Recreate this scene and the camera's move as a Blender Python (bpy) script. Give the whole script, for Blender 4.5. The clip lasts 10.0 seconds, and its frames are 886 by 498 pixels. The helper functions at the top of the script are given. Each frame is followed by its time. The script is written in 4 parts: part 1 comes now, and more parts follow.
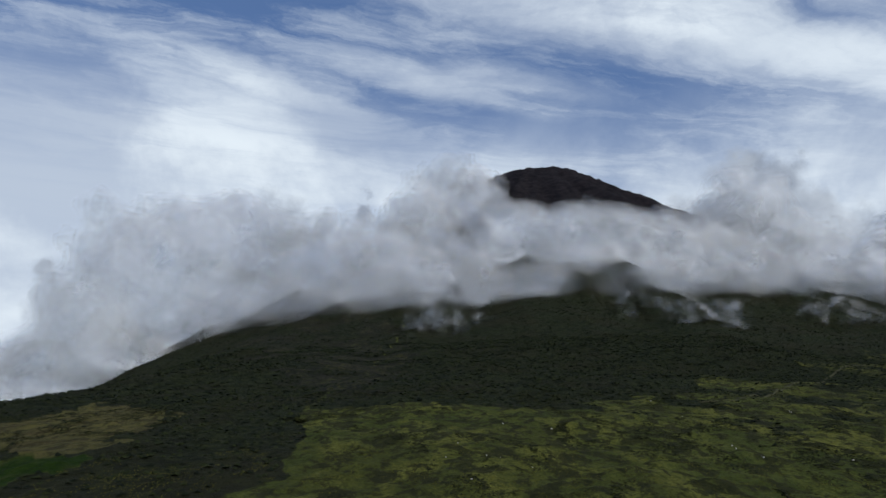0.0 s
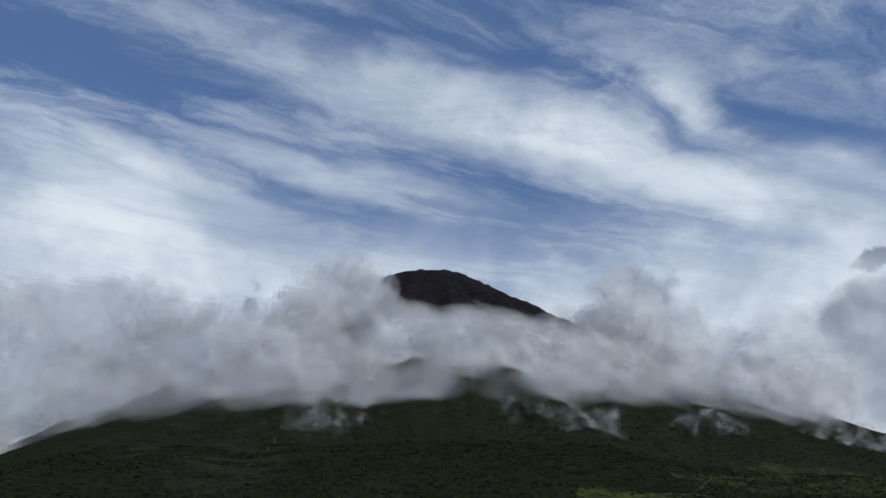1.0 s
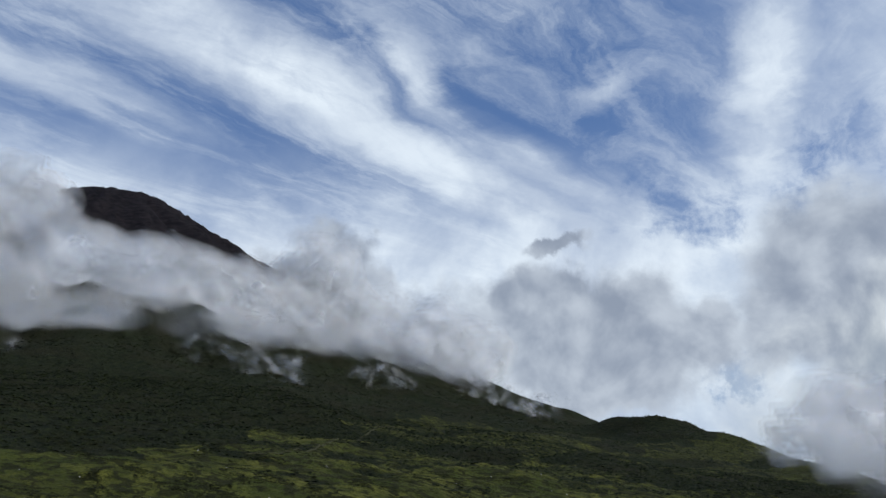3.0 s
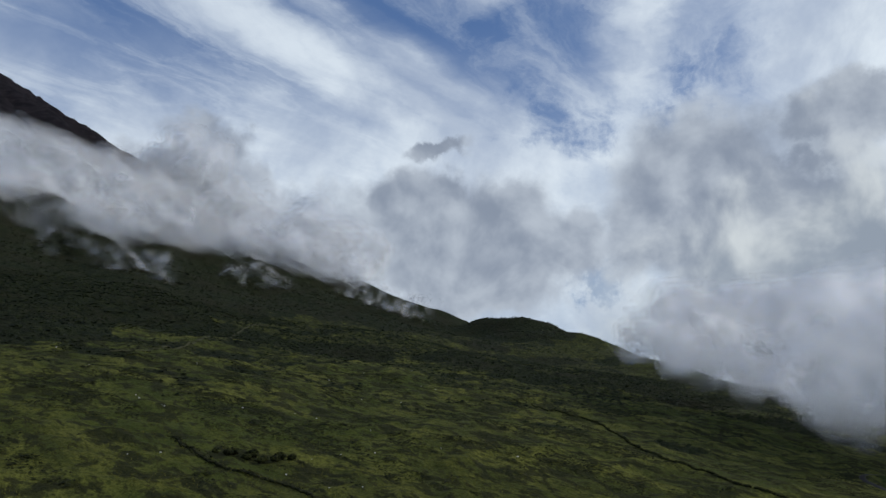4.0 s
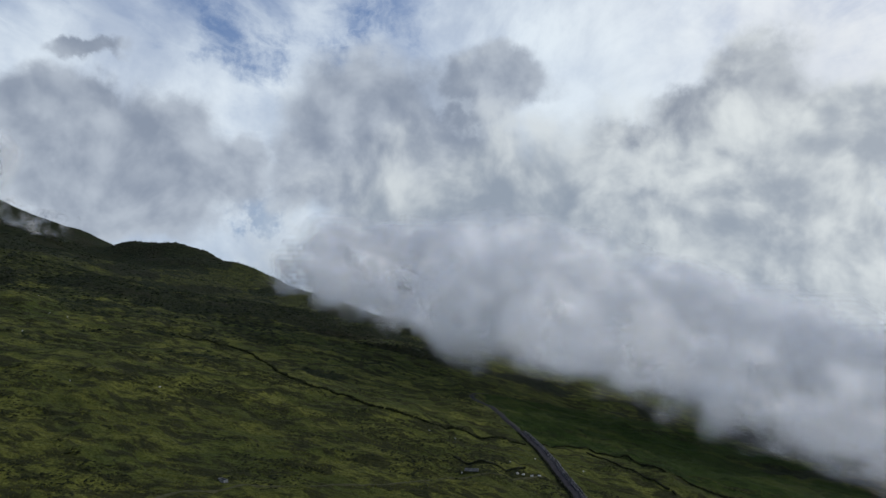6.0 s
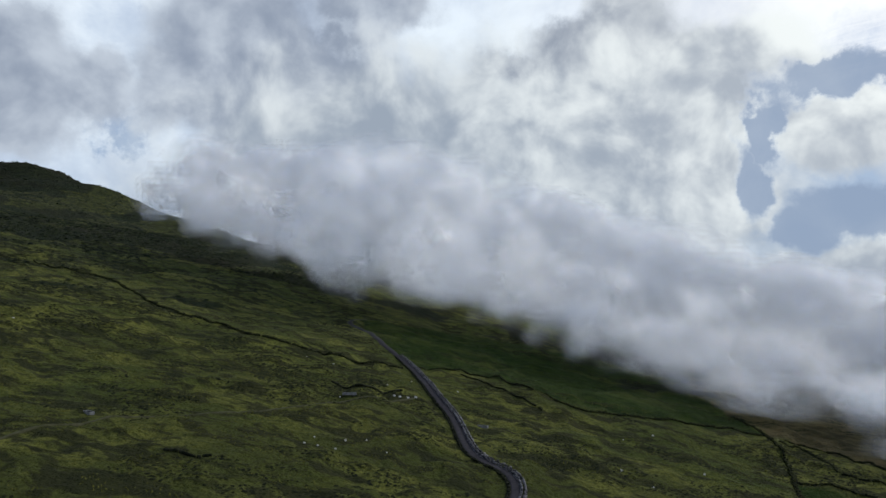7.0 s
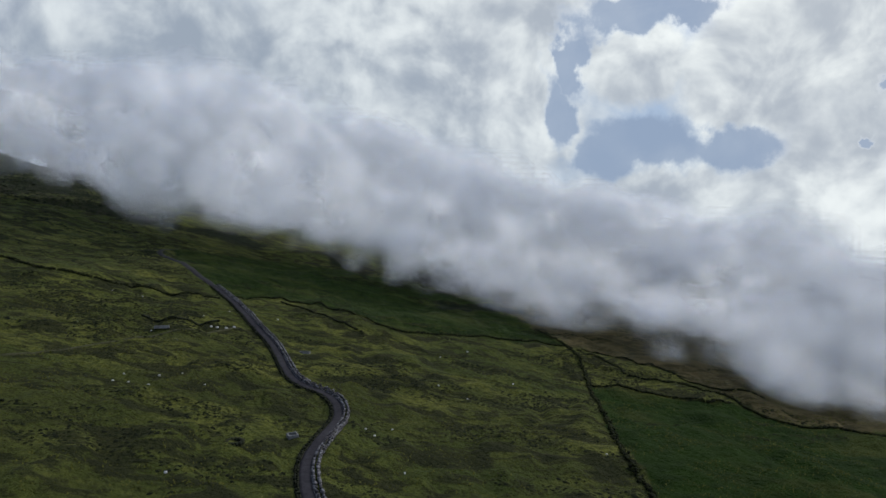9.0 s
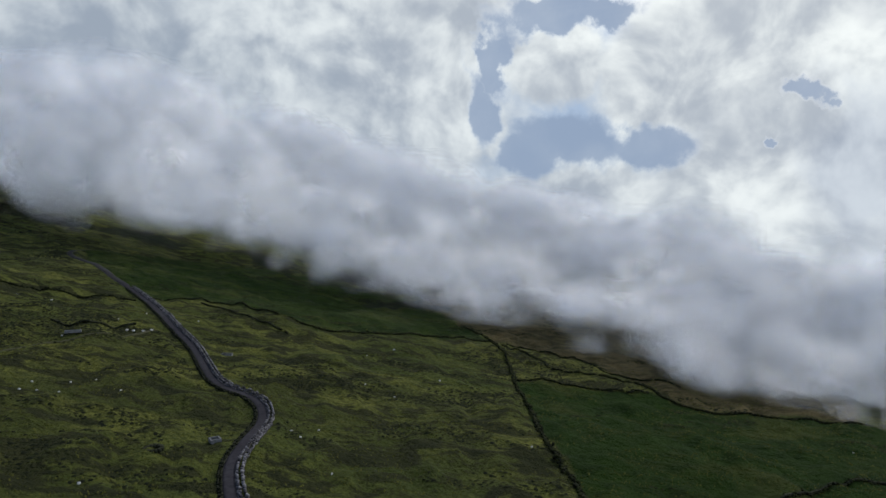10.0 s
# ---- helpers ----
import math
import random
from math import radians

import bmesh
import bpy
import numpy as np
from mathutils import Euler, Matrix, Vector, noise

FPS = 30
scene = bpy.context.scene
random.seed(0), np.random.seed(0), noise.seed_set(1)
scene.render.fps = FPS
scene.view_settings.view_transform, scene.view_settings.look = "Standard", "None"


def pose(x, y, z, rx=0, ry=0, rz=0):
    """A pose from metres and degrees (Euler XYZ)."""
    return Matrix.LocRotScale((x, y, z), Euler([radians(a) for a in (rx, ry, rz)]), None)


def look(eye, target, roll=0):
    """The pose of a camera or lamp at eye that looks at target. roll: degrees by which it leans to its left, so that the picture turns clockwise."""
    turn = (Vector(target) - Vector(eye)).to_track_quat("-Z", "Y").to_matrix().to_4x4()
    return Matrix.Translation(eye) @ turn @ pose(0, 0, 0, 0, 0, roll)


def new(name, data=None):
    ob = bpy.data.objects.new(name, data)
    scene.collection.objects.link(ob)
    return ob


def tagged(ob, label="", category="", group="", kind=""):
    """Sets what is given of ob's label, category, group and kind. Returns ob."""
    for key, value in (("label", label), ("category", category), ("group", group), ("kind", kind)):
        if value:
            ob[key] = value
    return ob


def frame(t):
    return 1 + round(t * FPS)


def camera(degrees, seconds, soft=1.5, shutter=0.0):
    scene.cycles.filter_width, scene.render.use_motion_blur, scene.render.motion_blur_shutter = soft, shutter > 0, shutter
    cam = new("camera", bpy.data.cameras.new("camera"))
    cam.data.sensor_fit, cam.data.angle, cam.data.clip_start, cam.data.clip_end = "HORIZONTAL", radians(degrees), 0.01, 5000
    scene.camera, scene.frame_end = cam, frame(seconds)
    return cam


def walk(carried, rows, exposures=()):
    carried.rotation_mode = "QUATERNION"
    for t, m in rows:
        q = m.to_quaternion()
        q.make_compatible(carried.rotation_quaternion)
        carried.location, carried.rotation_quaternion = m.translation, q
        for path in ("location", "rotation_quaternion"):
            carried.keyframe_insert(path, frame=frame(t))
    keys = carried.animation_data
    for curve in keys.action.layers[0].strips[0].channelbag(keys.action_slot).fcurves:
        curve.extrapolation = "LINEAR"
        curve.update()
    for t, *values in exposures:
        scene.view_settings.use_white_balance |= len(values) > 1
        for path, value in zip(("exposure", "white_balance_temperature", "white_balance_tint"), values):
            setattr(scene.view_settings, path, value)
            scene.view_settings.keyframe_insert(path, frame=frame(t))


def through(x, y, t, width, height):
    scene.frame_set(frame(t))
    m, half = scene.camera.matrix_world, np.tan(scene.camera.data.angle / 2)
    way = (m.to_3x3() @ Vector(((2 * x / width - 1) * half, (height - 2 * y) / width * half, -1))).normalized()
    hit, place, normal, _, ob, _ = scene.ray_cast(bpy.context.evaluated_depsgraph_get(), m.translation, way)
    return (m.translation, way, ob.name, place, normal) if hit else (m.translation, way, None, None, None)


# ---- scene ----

# ---- camera: stands in the air over the pasture and turns where it is ----
cam = camera(63.4, 10.0)
EYE = (0.0, 0.0, 50.0)
TURNS = [  # seconds, yaw, pitch, roll
    (0.0, 0.00, 16.05, 0.0), (0.5, -3.46, 20.82, 0.0), (1.0, -9.25, 23.99, 0.0),
    (1.5, -15.33, 23.94, 0.0), (2.0, -20.37, 23.89, 0.0), (2.5, -26.89, 23.82, 0.0),
    (3.0, -34.14, 19.86, -0.1), (3.2, -36.33, 16.60, 0.0), (4.3, -47.99, 11.20, 0.1),
    (4.5, -51.61, 11.19, 0.1), (5.0, -59.68, 11.01, 0.1), (5.5, -65.62, 8.99, 0.0),
    (5.7, -67.75, 8.03, 0.0), (6.8, -78.93, 1.90, 0.0), (7.0, -80.59, 0.70, 0.0),
    (7.5, -84.50, -2.20, 0.0), (8.0, -88.04, -3.30, 0.0), (8.5, -91.58, -4.38, 0.0),
    (9.0, -94.86, -5.21, 0.0), (9.5, -97.84, -5.40, 0.0), (10.0, -100.82, -5.40, 0.0)]
walk(cam, [(t, pose(*EYE, 90 + p, r, y)) for t, y, p, r in TURNS],
     [(0.0, -0.03), (1.0, -0.14), (2.6, -0.12), (3.1, 0.1), (4.5, -0.17), (5.7, -0.12), (7.0, 0.12), (10.0, 0.12)])

# ---- sky and sun ----
SUN_AZ, SUN_EL = -48.0, 38.0  # degrees from +x towards +y, and up

world = bpy.data.worlds.new("sky")
scene.world = world
world.use_nodes = True


def node(tree, kind, **values):
    n = tree.nodes.new(kind)
    for key, value in values.items():
        if key in n.inputs:
            n.inputs[key].default_value = value
    return n


def math_node(tree, op, a, b=None):
    n = tree.nodes.new("ShaderNodeMath")
    n.operation = op
    for k, v in ((0, a), (1, b)):
        if v is None:
            continue
        if isinstance(v, (int, float)):
            n.inputs[k].default_value = v
        else:
            tree.links.new(v, n.inputs[k])
    return n.outputs[0]


def ramp_value(tree, value, a, b, low=0.0, high=1.0):
    n = tree.nodes.new("ShaderNodeMapRange")
    n.interpolation_type = "SMOOTHSTEP"
    tree.links.new(value, n.inputs["Value"])
    for key, v in (("From Min", a), ("From Max", b), ("To Min", low), ("To Max", high)):
        n.inputs[key].default_value = v
    return n.outputs["Result"]


def mix_colour(tree, fac, a, b, blend="MIX"):
    n = tree.nodes.new("ShaderNodeMix")
    n.data_type, n.blend_type = "RGBA", blend
    for k, v in ((0, fac), (6, a), (7, b)):
        if isinstance(v, (int, float)):
            n.inputs[k].default_value = v
        elif isinstance(v, tuple):
            n.inputs[k].default_value = (*v, 1.0)
        else:
            tree.links.new(v, n.inputs[k])
    return n.outputs[2]


def noise_value(tree, vector, scale, detail=4.0, rough=0.55, distortion=0.0):
    n = node(tree, "ShaderNodeTexNoise", Scale=scale, Detail=detail, Roughness=rough, Distortion=distortion)
    tree.links.new(vector, n.inputs["Vector"])
    return n.outputs["Fac"]


def build_sky():
    t = world.node_tree
    back = t.nodes["Background"]
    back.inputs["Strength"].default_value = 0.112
    sky = t.nodes.new("ShaderNodeTexSky")
    sky.sky_type, sky.sun_disc = "NISHITA", False
    sky.sun_elevation, sky.sun_rotation = radians(SUN_EL), radians(90 - SUN_AZ)
    sky.altitude, sky.air_density, sky.dust_density, sky.ozone_density = 800, 1.0, 0.6, 2.0
    place = t.nodes.new("ShaderNodeTexCoord").outputs["Generated"]
    split = t.nodes.new("ShaderNodeSeparateXYZ")
    t.links.new(place, split.inputs[0])
    deep = math_node(t, "SUBTRACT", math_node(t, "MAXIMUM", split.outputs["Z"], 0.14), 0.08)
    # the high cloud lies on a level sheet, its streaks run towards one side
    flat = t.nodes.new("ShaderNodeCombineXYZ")
    t.links.new(math_node(t, "DIVIDE", split.outputs["X"], deep), flat.inputs["X"])
    t.links.new(math_node(t, "DIVIDE", split.outputs["Y"], deep), flat.inputs["Y"])
    turn = t.nodes.new("ShaderNodeMapping")
    turn.inputs["Rotation"].default_value = (0, 0, radians(-STREAK_AZ))
    t.links.new(flat.outputs[0], turn.inputs["Vector"])
    # torn edges: the places are pulled about, more along the streaks than across
    pull = node(t, "ShaderNodeTexNoise", Scale=1.5, Detail=6.0, Roughness=0.62)
    t.links.new(turn.outputs[0], pull.inputs["Vector"])
    shift = t.nodes.new("ShaderNodeVectorMath")
    shift.operation = "MULTIPLY_ADD"
    t.links.new(pull.outputs["Color"], shift.inputs[0])
    shift.inputs[1].default_value = (0.8, 0.26, 0)
    back_half = t.nodes.new("ShaderNodeVectorMath")
    back_half.operation = "ADD"
    t.links.new(turn.outputs[0], back_half.inputs[0])
    back_half.inputs[1].default_value = (-0.4, -0.13, 0)
    t.links.new(back_half.outputs[0], shift.inputs[2])
    cover = None
    for u, v, ang, half, wide, dense in STREAKS:
        own = t.nodes.new("ShaderNodeMapping")
        own.vector_type = "TEXTURE"
        own.inputs["Location"].default_value = (u, v, 0)
        own.inputs["Rotation"].default_value = (0, 0, radians(ang))
        own.inputs["Scale"].default_value = (half, wide, 1)
        t.links.new(shift.outputs[0], own.inputs["Vector"])
        size = t.nodes.new("ShaderNodeVectorMath")
        size.operation = "LENGTH"
        t.links.new(own.outputs[0], size.inputs[0])
        one = ramp_value(t, size.outputs["Value"], 1.45, 0.15, 0.0, dense)
        cover = one if cover is None else math_node(t, "MAXIMUM", cover, one)
    fine = t.nodes.new("ShaderNodeMapping")
    fine.inputs["Scale"].default_value = (0.8, 2.2, 1)
    t.links.new(shift.outputs[0], fine.inputs["Vector"])
    wisp = noise_value(t, fine.outputs[0], 1.5, 8.0, 0.66, 0.5)
    haze = ramp_value(t, wisp, 0.40, 0.76, 0.02, 0.58)
    cover = math_node(t, "MULTIPLY", cover, ramp_value(t, wisp, 0.22, 0.55, 0.55, 1.0))
    cover = math_node(t, "SUBTRACT", math_node(t, "ADD", cover, haze), math_node(t, "MULTIPLY", cover, haze))
    cover = math_node(t, "MULTIPLY", cover, ramp_value(t, split.outputs["Z"], 0.14, 0.26))
    # towards the horizon and the sun the sheet closes
    low = ramp_value(t, split.outputs["Z"], 0.28, 0.50, 0.95, 0.0)
    east = ramp_value(t, math_node(t, "ADD", math_node(t, "MULTIPLY", split.outputs["X"], math.cos(radians(SUN_AZ))),
                                   math_node(t, "MULTIPLY", split.outputs["Y"], math.sin(radians(SUN_AZ)))), 0.0, 0.6, 0.0, 0.95)
    veil = math_node(t, "MAXIMUM", low, east)
    rip = node(t, "ShaderNodeTexNoise", Scale=11.0, Detail=6.0, Roughness=0.65)
    t.links.new(place, rip.inputs["Vector"])
    soft = ramp_value(t, noise_value(t, place, 3.2, 6.0, 0.6), 0.32, 0.52, 0.55, 1.0)
    veil = math_node(t, "MULTIPLY", veil, soft)
    for bearing, rise, size in GAPS:
        off = t.nodes.new("ShaderNodeVectorMath")
        off.operation = "DISTANCE"
        wob = t.nodes.new("ShaderNodeVectorMath")
        wob.operation = "MULTIPLY_ADD"
        t.links.new(rip.outputs["Color"], wob.inputs[0])
        wob.inputs[1].default_value = (0.3, 0.3, 0.3)
        t.links.new(place, wob.inputs[2])
        t.links.new(wob.outputs[0], off.inputs[0])
        a, e = radians(bearing), radians(rise)
        off.inputs[1].default_value = (math.cos(a) * math.cos(e) + 0.15, math.sin(a) * math.cos(e) + 0.15, math.sin(e) + 0.15)
        veil = math_node(t, "MULTIPLY", veil, ramp_value(t, off.outputs["Value"], size * 0.25, size, 0.16, 1.0))
    cover = math_node(t, "SUBTRACT", math_node(t, "ADD", cover, veil), math_node(t, "MULTIPLY", cover, veil))
    lit = noise_value(t, place, 4.2, 7.0, 0.58, 0.3)
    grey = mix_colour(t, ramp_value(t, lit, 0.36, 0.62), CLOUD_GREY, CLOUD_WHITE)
    toward = t.nodes.new("ShaderNodeVectorMath")
    toward.operation = "DOT_PRODUCT"
    t.links.new(place, toward.inputs[0])
    toward.inputs[1].default_value = (math.cos(radians(SUN_AZ)) * math.cos(radians(SUN_EL)), math.sin(radians(SUN_AZ)) * math.cos(radians(SUN_EL)), math.sin(radians(SUN_EL)))
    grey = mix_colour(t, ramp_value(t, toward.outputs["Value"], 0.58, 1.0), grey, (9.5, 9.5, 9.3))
    blue = mix_colour(t, 1.0, sky.outputs[0], SKY_TINT, "MULTIPLY")
    blue = mix_colour(t, 0.45, blue, SKY_HAZE)
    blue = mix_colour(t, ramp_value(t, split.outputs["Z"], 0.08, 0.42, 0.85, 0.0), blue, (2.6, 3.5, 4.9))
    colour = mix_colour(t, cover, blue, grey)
    # far heaped clouds, torn at the edges, their sunward light painted into the colour
    bearing = math_node(t, "MULTIPLY", math_node(t, "ARCTAN2", split.outputs["Y"], split.outputs["X"]), 180 / math.pi)
    rise = math_node(t, "MULTIPLY", math_node(t, "ARCSINE", split.outputs["Z"]), 180 / math.pi)
    polar = t.nodes.new("ShaderNodeCombineXYZ")
    t.links.new(bearing, polar.inputs["X"])
    t.links.new(rise, polar.inputs["Y"])
    tear = node(t, "ShaderNodeTexNoise", Scale=8.0, Detail=7.0, Roughness=0.58)
    t.links.new(place, tear.inputs["Vector"])
    torn = t.nodes.new("ShaderNodeVectorMath")
    torn.operation = "MULTIPLY_ADD"
    t.links.new(tear.outputs["Color"], torn.inputs[0])
    torn.inputs[1].default_value = (9.0, 9.0, 0)
    less = t.nodes.new("ShaderNodeVectorMath")
    less.operation = "ADD"
    t.links.new(polar.outputs[0], less.inputs[0])
    less.inputs[1].default_value = (-4.5, -4.5, 0)
    t.links.new(less.outputs[0], torn.inputs[2])

    def heap(lumps):
        best = None
        for u, v, wide, high in lumps:
            off = t.nodes.new("ShaderNodeVectorMath")
            off.operation = "SUBTRACT"
            t.links.new(torn_place, off.inputs[0])
            off.inputs[1].default_value = (u, v, 0)
            size = t.nodes.new("ShaderNodeVectorMath")
            size.operation = "MULTIPLY"
            t.links.new(off.outputs[0], size.inputs[0])
            size.inputs[1].default_value = (1 / wide, 1 / high, 0)
            span = t.nodes.new("ShaderNodeVectorMath")
            span.operation = "LENGTH"
            t.links.new(size.outputs[0], span.inputs[0])
            if best is None:
                best = span.outputs["Value"]
            else:
                n = t.nodes.new("ShaderNodeMath")
                n.operation = "SMOOTH_MIN"
                t.links.new(best, n.inputs[0])
                t.links.new(span.outputs["Value"], n.inputs[1])
                n.inputs[2].default_value = 0.18
                best = n.outputs[0]
        return math_node(t, "SUBTRACT", 1.0, best)

    torn_place = torn.outputs[0]
    ahead = t.nodes.new("ShaderNodeVectorMath")
    ahead.operation = "ADD"
    t.links.new(place, ahead.inputs[0])
    ahead.inputs[1].default_value = (0.012, -0.016, 0.020)
    puff = noise_value(t, place, 9.0, 7.0, 0.54, 0.25)
    puff_ahead = noise_value(t, ahead.outputs[0], 9.0, 4.0, 0.5, 0.25)
    relief = math_node(t, "SUBTRACT", puff, puff_ahead)
    broad = noise_value(t, place, 4.5, 4.0, 0.5, 0.3)
    light = math_node(t, "ADD", math_node(t, "MULTIPLY", relief, 2.4), broad)
    holes = ramp_value(t, math_node(t, "SUBTRACT", heap(HOLES), math_node(t, "MULTIPLY", puff, 1.3)), -0.85, -0.35, 1.0, 0.10)
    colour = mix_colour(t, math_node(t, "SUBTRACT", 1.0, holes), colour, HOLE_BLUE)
    near_sun = ramp_value(t, toward.outputs["Value"], 0.50, 0.98)
    for lumps, dark, bright, body, soft, pierced in ((SLATE_HEAPS, SLATE_DARK, SLATE_BRIGHT, 0.08, 0.5, False), (RIDGE_HEAPS, HEAP_DARK, HEAP_BRIGHT, 0.26, 0.55, True),
                                                     (VOLCANO_HEAPS, HEAP_DARK, HEAP_BRIGHT, 0.14, 0.5, False), (BANK_HEAPS, BANK_DARK, BANK_BRIGHT, 0.22, 0.5, True),
                                                     (SHADE_HEAPS, HEAP_DARK, HEAP_BRIGHT, 0.05, 0.7, False)):
        dense = math_node(t, "ADD", heap(lumps), math_node(t, "ADD", math_node(t, "MULTIPLY", puff, 1.1), body - 0.55))
        mass = ramp_value(t, dense, -0.06, soft)
        if pierced:
            mass = math_node(t, "MULTIPLY", mass, holes)
        glow = 0.2 if lumps is SHADE_HEAPS else near_sun
        # thin edges coloured brighter than the thick middle, as if light came through
        tone = math_node(t, "ADD", light, ramp_value(t, dense, 0.0, 0.8, 0.10, -0.04))
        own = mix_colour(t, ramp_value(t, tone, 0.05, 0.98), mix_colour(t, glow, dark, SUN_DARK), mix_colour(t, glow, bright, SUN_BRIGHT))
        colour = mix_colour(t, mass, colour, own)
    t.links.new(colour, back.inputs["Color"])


# heaps of far cloud: bearing, rise, half width and half height in degrees
VOLCANO_HEAPS = [  # behind the volcano
    (64.8, 18.6, 3.1, 3.1), (63, 16.1, 3.6, 3.2), (67.4, 15.3, 4.8, 3), (60.5, 12.7, 4.4, 2.2), (113.1, 15.3, 3.4, 3.2), (109.2, 15.9, 3.5, 3.1),
    (106.3, 16.6, 3.8, 3.2), (103.2, 16.4, 3.3, 3), (98.3, 15.7, 2.9, 2.2), (93.9, 16.1, 3.8, 2), (90, 20.2, 2.9, 2.9), (87.8, 20.8, 2.7, 2.7),
    (111.3, 12.1, 6.5, 3.8), (117.3, 10.1, 1.9, 2.6), (118.7, 12.2, 1, 1.2), (115.6, 8.5, 3.8, 2.1), (120.6, 6.2, 1.8, 1.3), (118.5, 5.9, 2.3, 1.3),
    (96.4, 19.7, 1.1, 1.2)]
RIDGE_HEAPS = [  # behind the flank and the ridge
    (65.6, 19.1, 3.2, 2.8), (67.8, 16.2, 4.7, 2.9), (62.8, 15.6, 3.9, 2.7), (50.1, 15.6, 4.1, 2.8), (46.9, 15.4, 3.1, 2.4), (48.6, 12.4, 6.6, 4),
    (41.4, 14.1, 4.3, 3.4), (57.7, 12.8, 7, 3.7), (42.2, 10.5, 7.7, 3.4), (37.2, 11.9, 4.1, 2.9), (25.6, 16.7, 8, 5.2), (28.5, 13.3, 6.2, 4),
    (22, 11.2, 8.5, 5.1), (14, 18.9, 5, 2.4), (18.4, 15, 4.9, 2.9), (47.1, 19.8, 2.4, 0.9), (44.9, 8.5, 7.6, 2.5)]
SLATE_HEAPS = [  # dark cloud above the bank
    (6.2, 14, 2.5, 1.2), (3.2, 15, 4, 1.8), (-1.6, 16.7, 4.9, 2.5), (-6.2, 17.9, 4.6, 3.2), (0.3, 14.5, 7.1, 2.5), (-7.5, 16.5, 6, 2.4)]
BANK_HEAPS = [  # over the pasture
    (21.9, 5, 7.7, 5), (14.3, 2.7, 8.7, 5.2), (4.3, 9.3, 7.8, 5.3), (-1.9, 9.3, 8, 5.7), (-6, 11.9, 5, 3.6), (0.6, 12.2, 3.5, 2.8), (10.3, 7, 7.8, 4.7),
    (0.3, 8.5, 10.1, 7), (-8.4, 9.1, 9.2, 7.1), (-13.3, 12.6, 7.1, 5.1), (13.7, 2.8, 13.3, 6.6), (9.9, 3, 20.8, 13.2), (-3.6, 5.3, 14.3, 11.3),
    (-19.4, 9.5, 4, 3.2), (-27.8, 8, 5.2, 5.6), (-24.8, -4.3, 16.4, 6.5), (-34, -0.4, 9, 5.9), (-34.4, 9.6, 7.4, 5.6), (-39.3, 2.8, 6.1, 9.4),
    (-52, 6, 14, 20), (-70, 8, 22, 26)]
SHADE_HEAPS = [(-40.8, 1.0, 4.0, 6.5), (-45, 2.0, 4.5, 8)]  # a shaded heap before the bright ones
HOLES = [  # clear holes torn in them
    (-20.8, 2.9, 5.6, 2.7), (-26.3, 3.3, 3.8, 1.8), (-17.1, 1.6, 2.4, 2), (-14.1, 5.8, 1.2, 3.7), (-18.7, 13.2, 4.1, 1.5),
    (-23.2, 12.9, 2.8, 1.2), (-37.3, 5.8, 1.2, 1), (-36.2, 3.3, 0.8, 0.6), (-15.4, 10.2, 1.1, 2.5)]
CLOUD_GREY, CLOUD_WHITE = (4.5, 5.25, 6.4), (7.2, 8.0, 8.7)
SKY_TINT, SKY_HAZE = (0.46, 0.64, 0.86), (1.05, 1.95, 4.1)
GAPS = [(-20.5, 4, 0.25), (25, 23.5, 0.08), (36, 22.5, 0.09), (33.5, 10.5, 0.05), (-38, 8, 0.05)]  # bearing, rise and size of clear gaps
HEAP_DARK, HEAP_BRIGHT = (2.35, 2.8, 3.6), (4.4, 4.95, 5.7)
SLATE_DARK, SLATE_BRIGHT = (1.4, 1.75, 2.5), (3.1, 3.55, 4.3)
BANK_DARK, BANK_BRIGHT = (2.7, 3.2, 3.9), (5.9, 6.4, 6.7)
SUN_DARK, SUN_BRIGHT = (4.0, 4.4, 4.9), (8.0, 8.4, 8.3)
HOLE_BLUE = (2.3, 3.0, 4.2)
STREAK_AZ = 20.0
STREAKS = [  # place, direction, half length, half width and density of the high cloud streaks
    (0.01, 3.08, 11, 1.01, 0.84, 1.00), (-0.44, 3.85, -26, 1.07, 0.89, 0.80), (1.05, 1.45, -2, 0.70, 0.22, 1.00),
    (1.91, 1.41, -12, 0.84, 0.20, 0.80), (1.48, 1.11, 21, 0.26, 0.08, 0.90), (2.26, 1.15, -3, 0.71, 0.12, 0.75),
    (0.24, 2.27, 26, 0.40, 0.13, 0.80), (0.75, 2.05, 8, 0.43, 0.12, 0.75), (0.84, 1.99, -6, 0.47, 0.12, 0.60),
    (1.80, 0.70, -65, 0.08, 0.13, 0.70), (2.11, 0.32, 10, 0.67, 0.10, 0.85), (2.39, 1.52, 5, 0.82, 0.13, 0.70),
    (2.56, 1.33, 8, 0.94, 0.10, 0.65), (2.60, 0.45, 3, 0.39, 0.11, 0.80), (2.83, -0.50, -39, 0.66, 0.48, 1.00)]
build_sky()
sun = new("sun", bpy.data.lights.new("sun", "SUN"))
sun.data.energy, sun.data.angle, sun.data.color = 1.35, radians(20), (1.0, 0.985, 0.96)
sun.matrix_world = look((0, 0, 0), [-v for v in (math.cos(radians(SUN_AZ)) * math.cos(radians(SUN_EL)),
                        math.sin(radians(SUN_AZ)) * math.cos(radians(SUN_EL)), math.sin(radians(SUN_EL)))])


# ---- shape of the land ----
SUMMIT = (543.0, 3862.0)


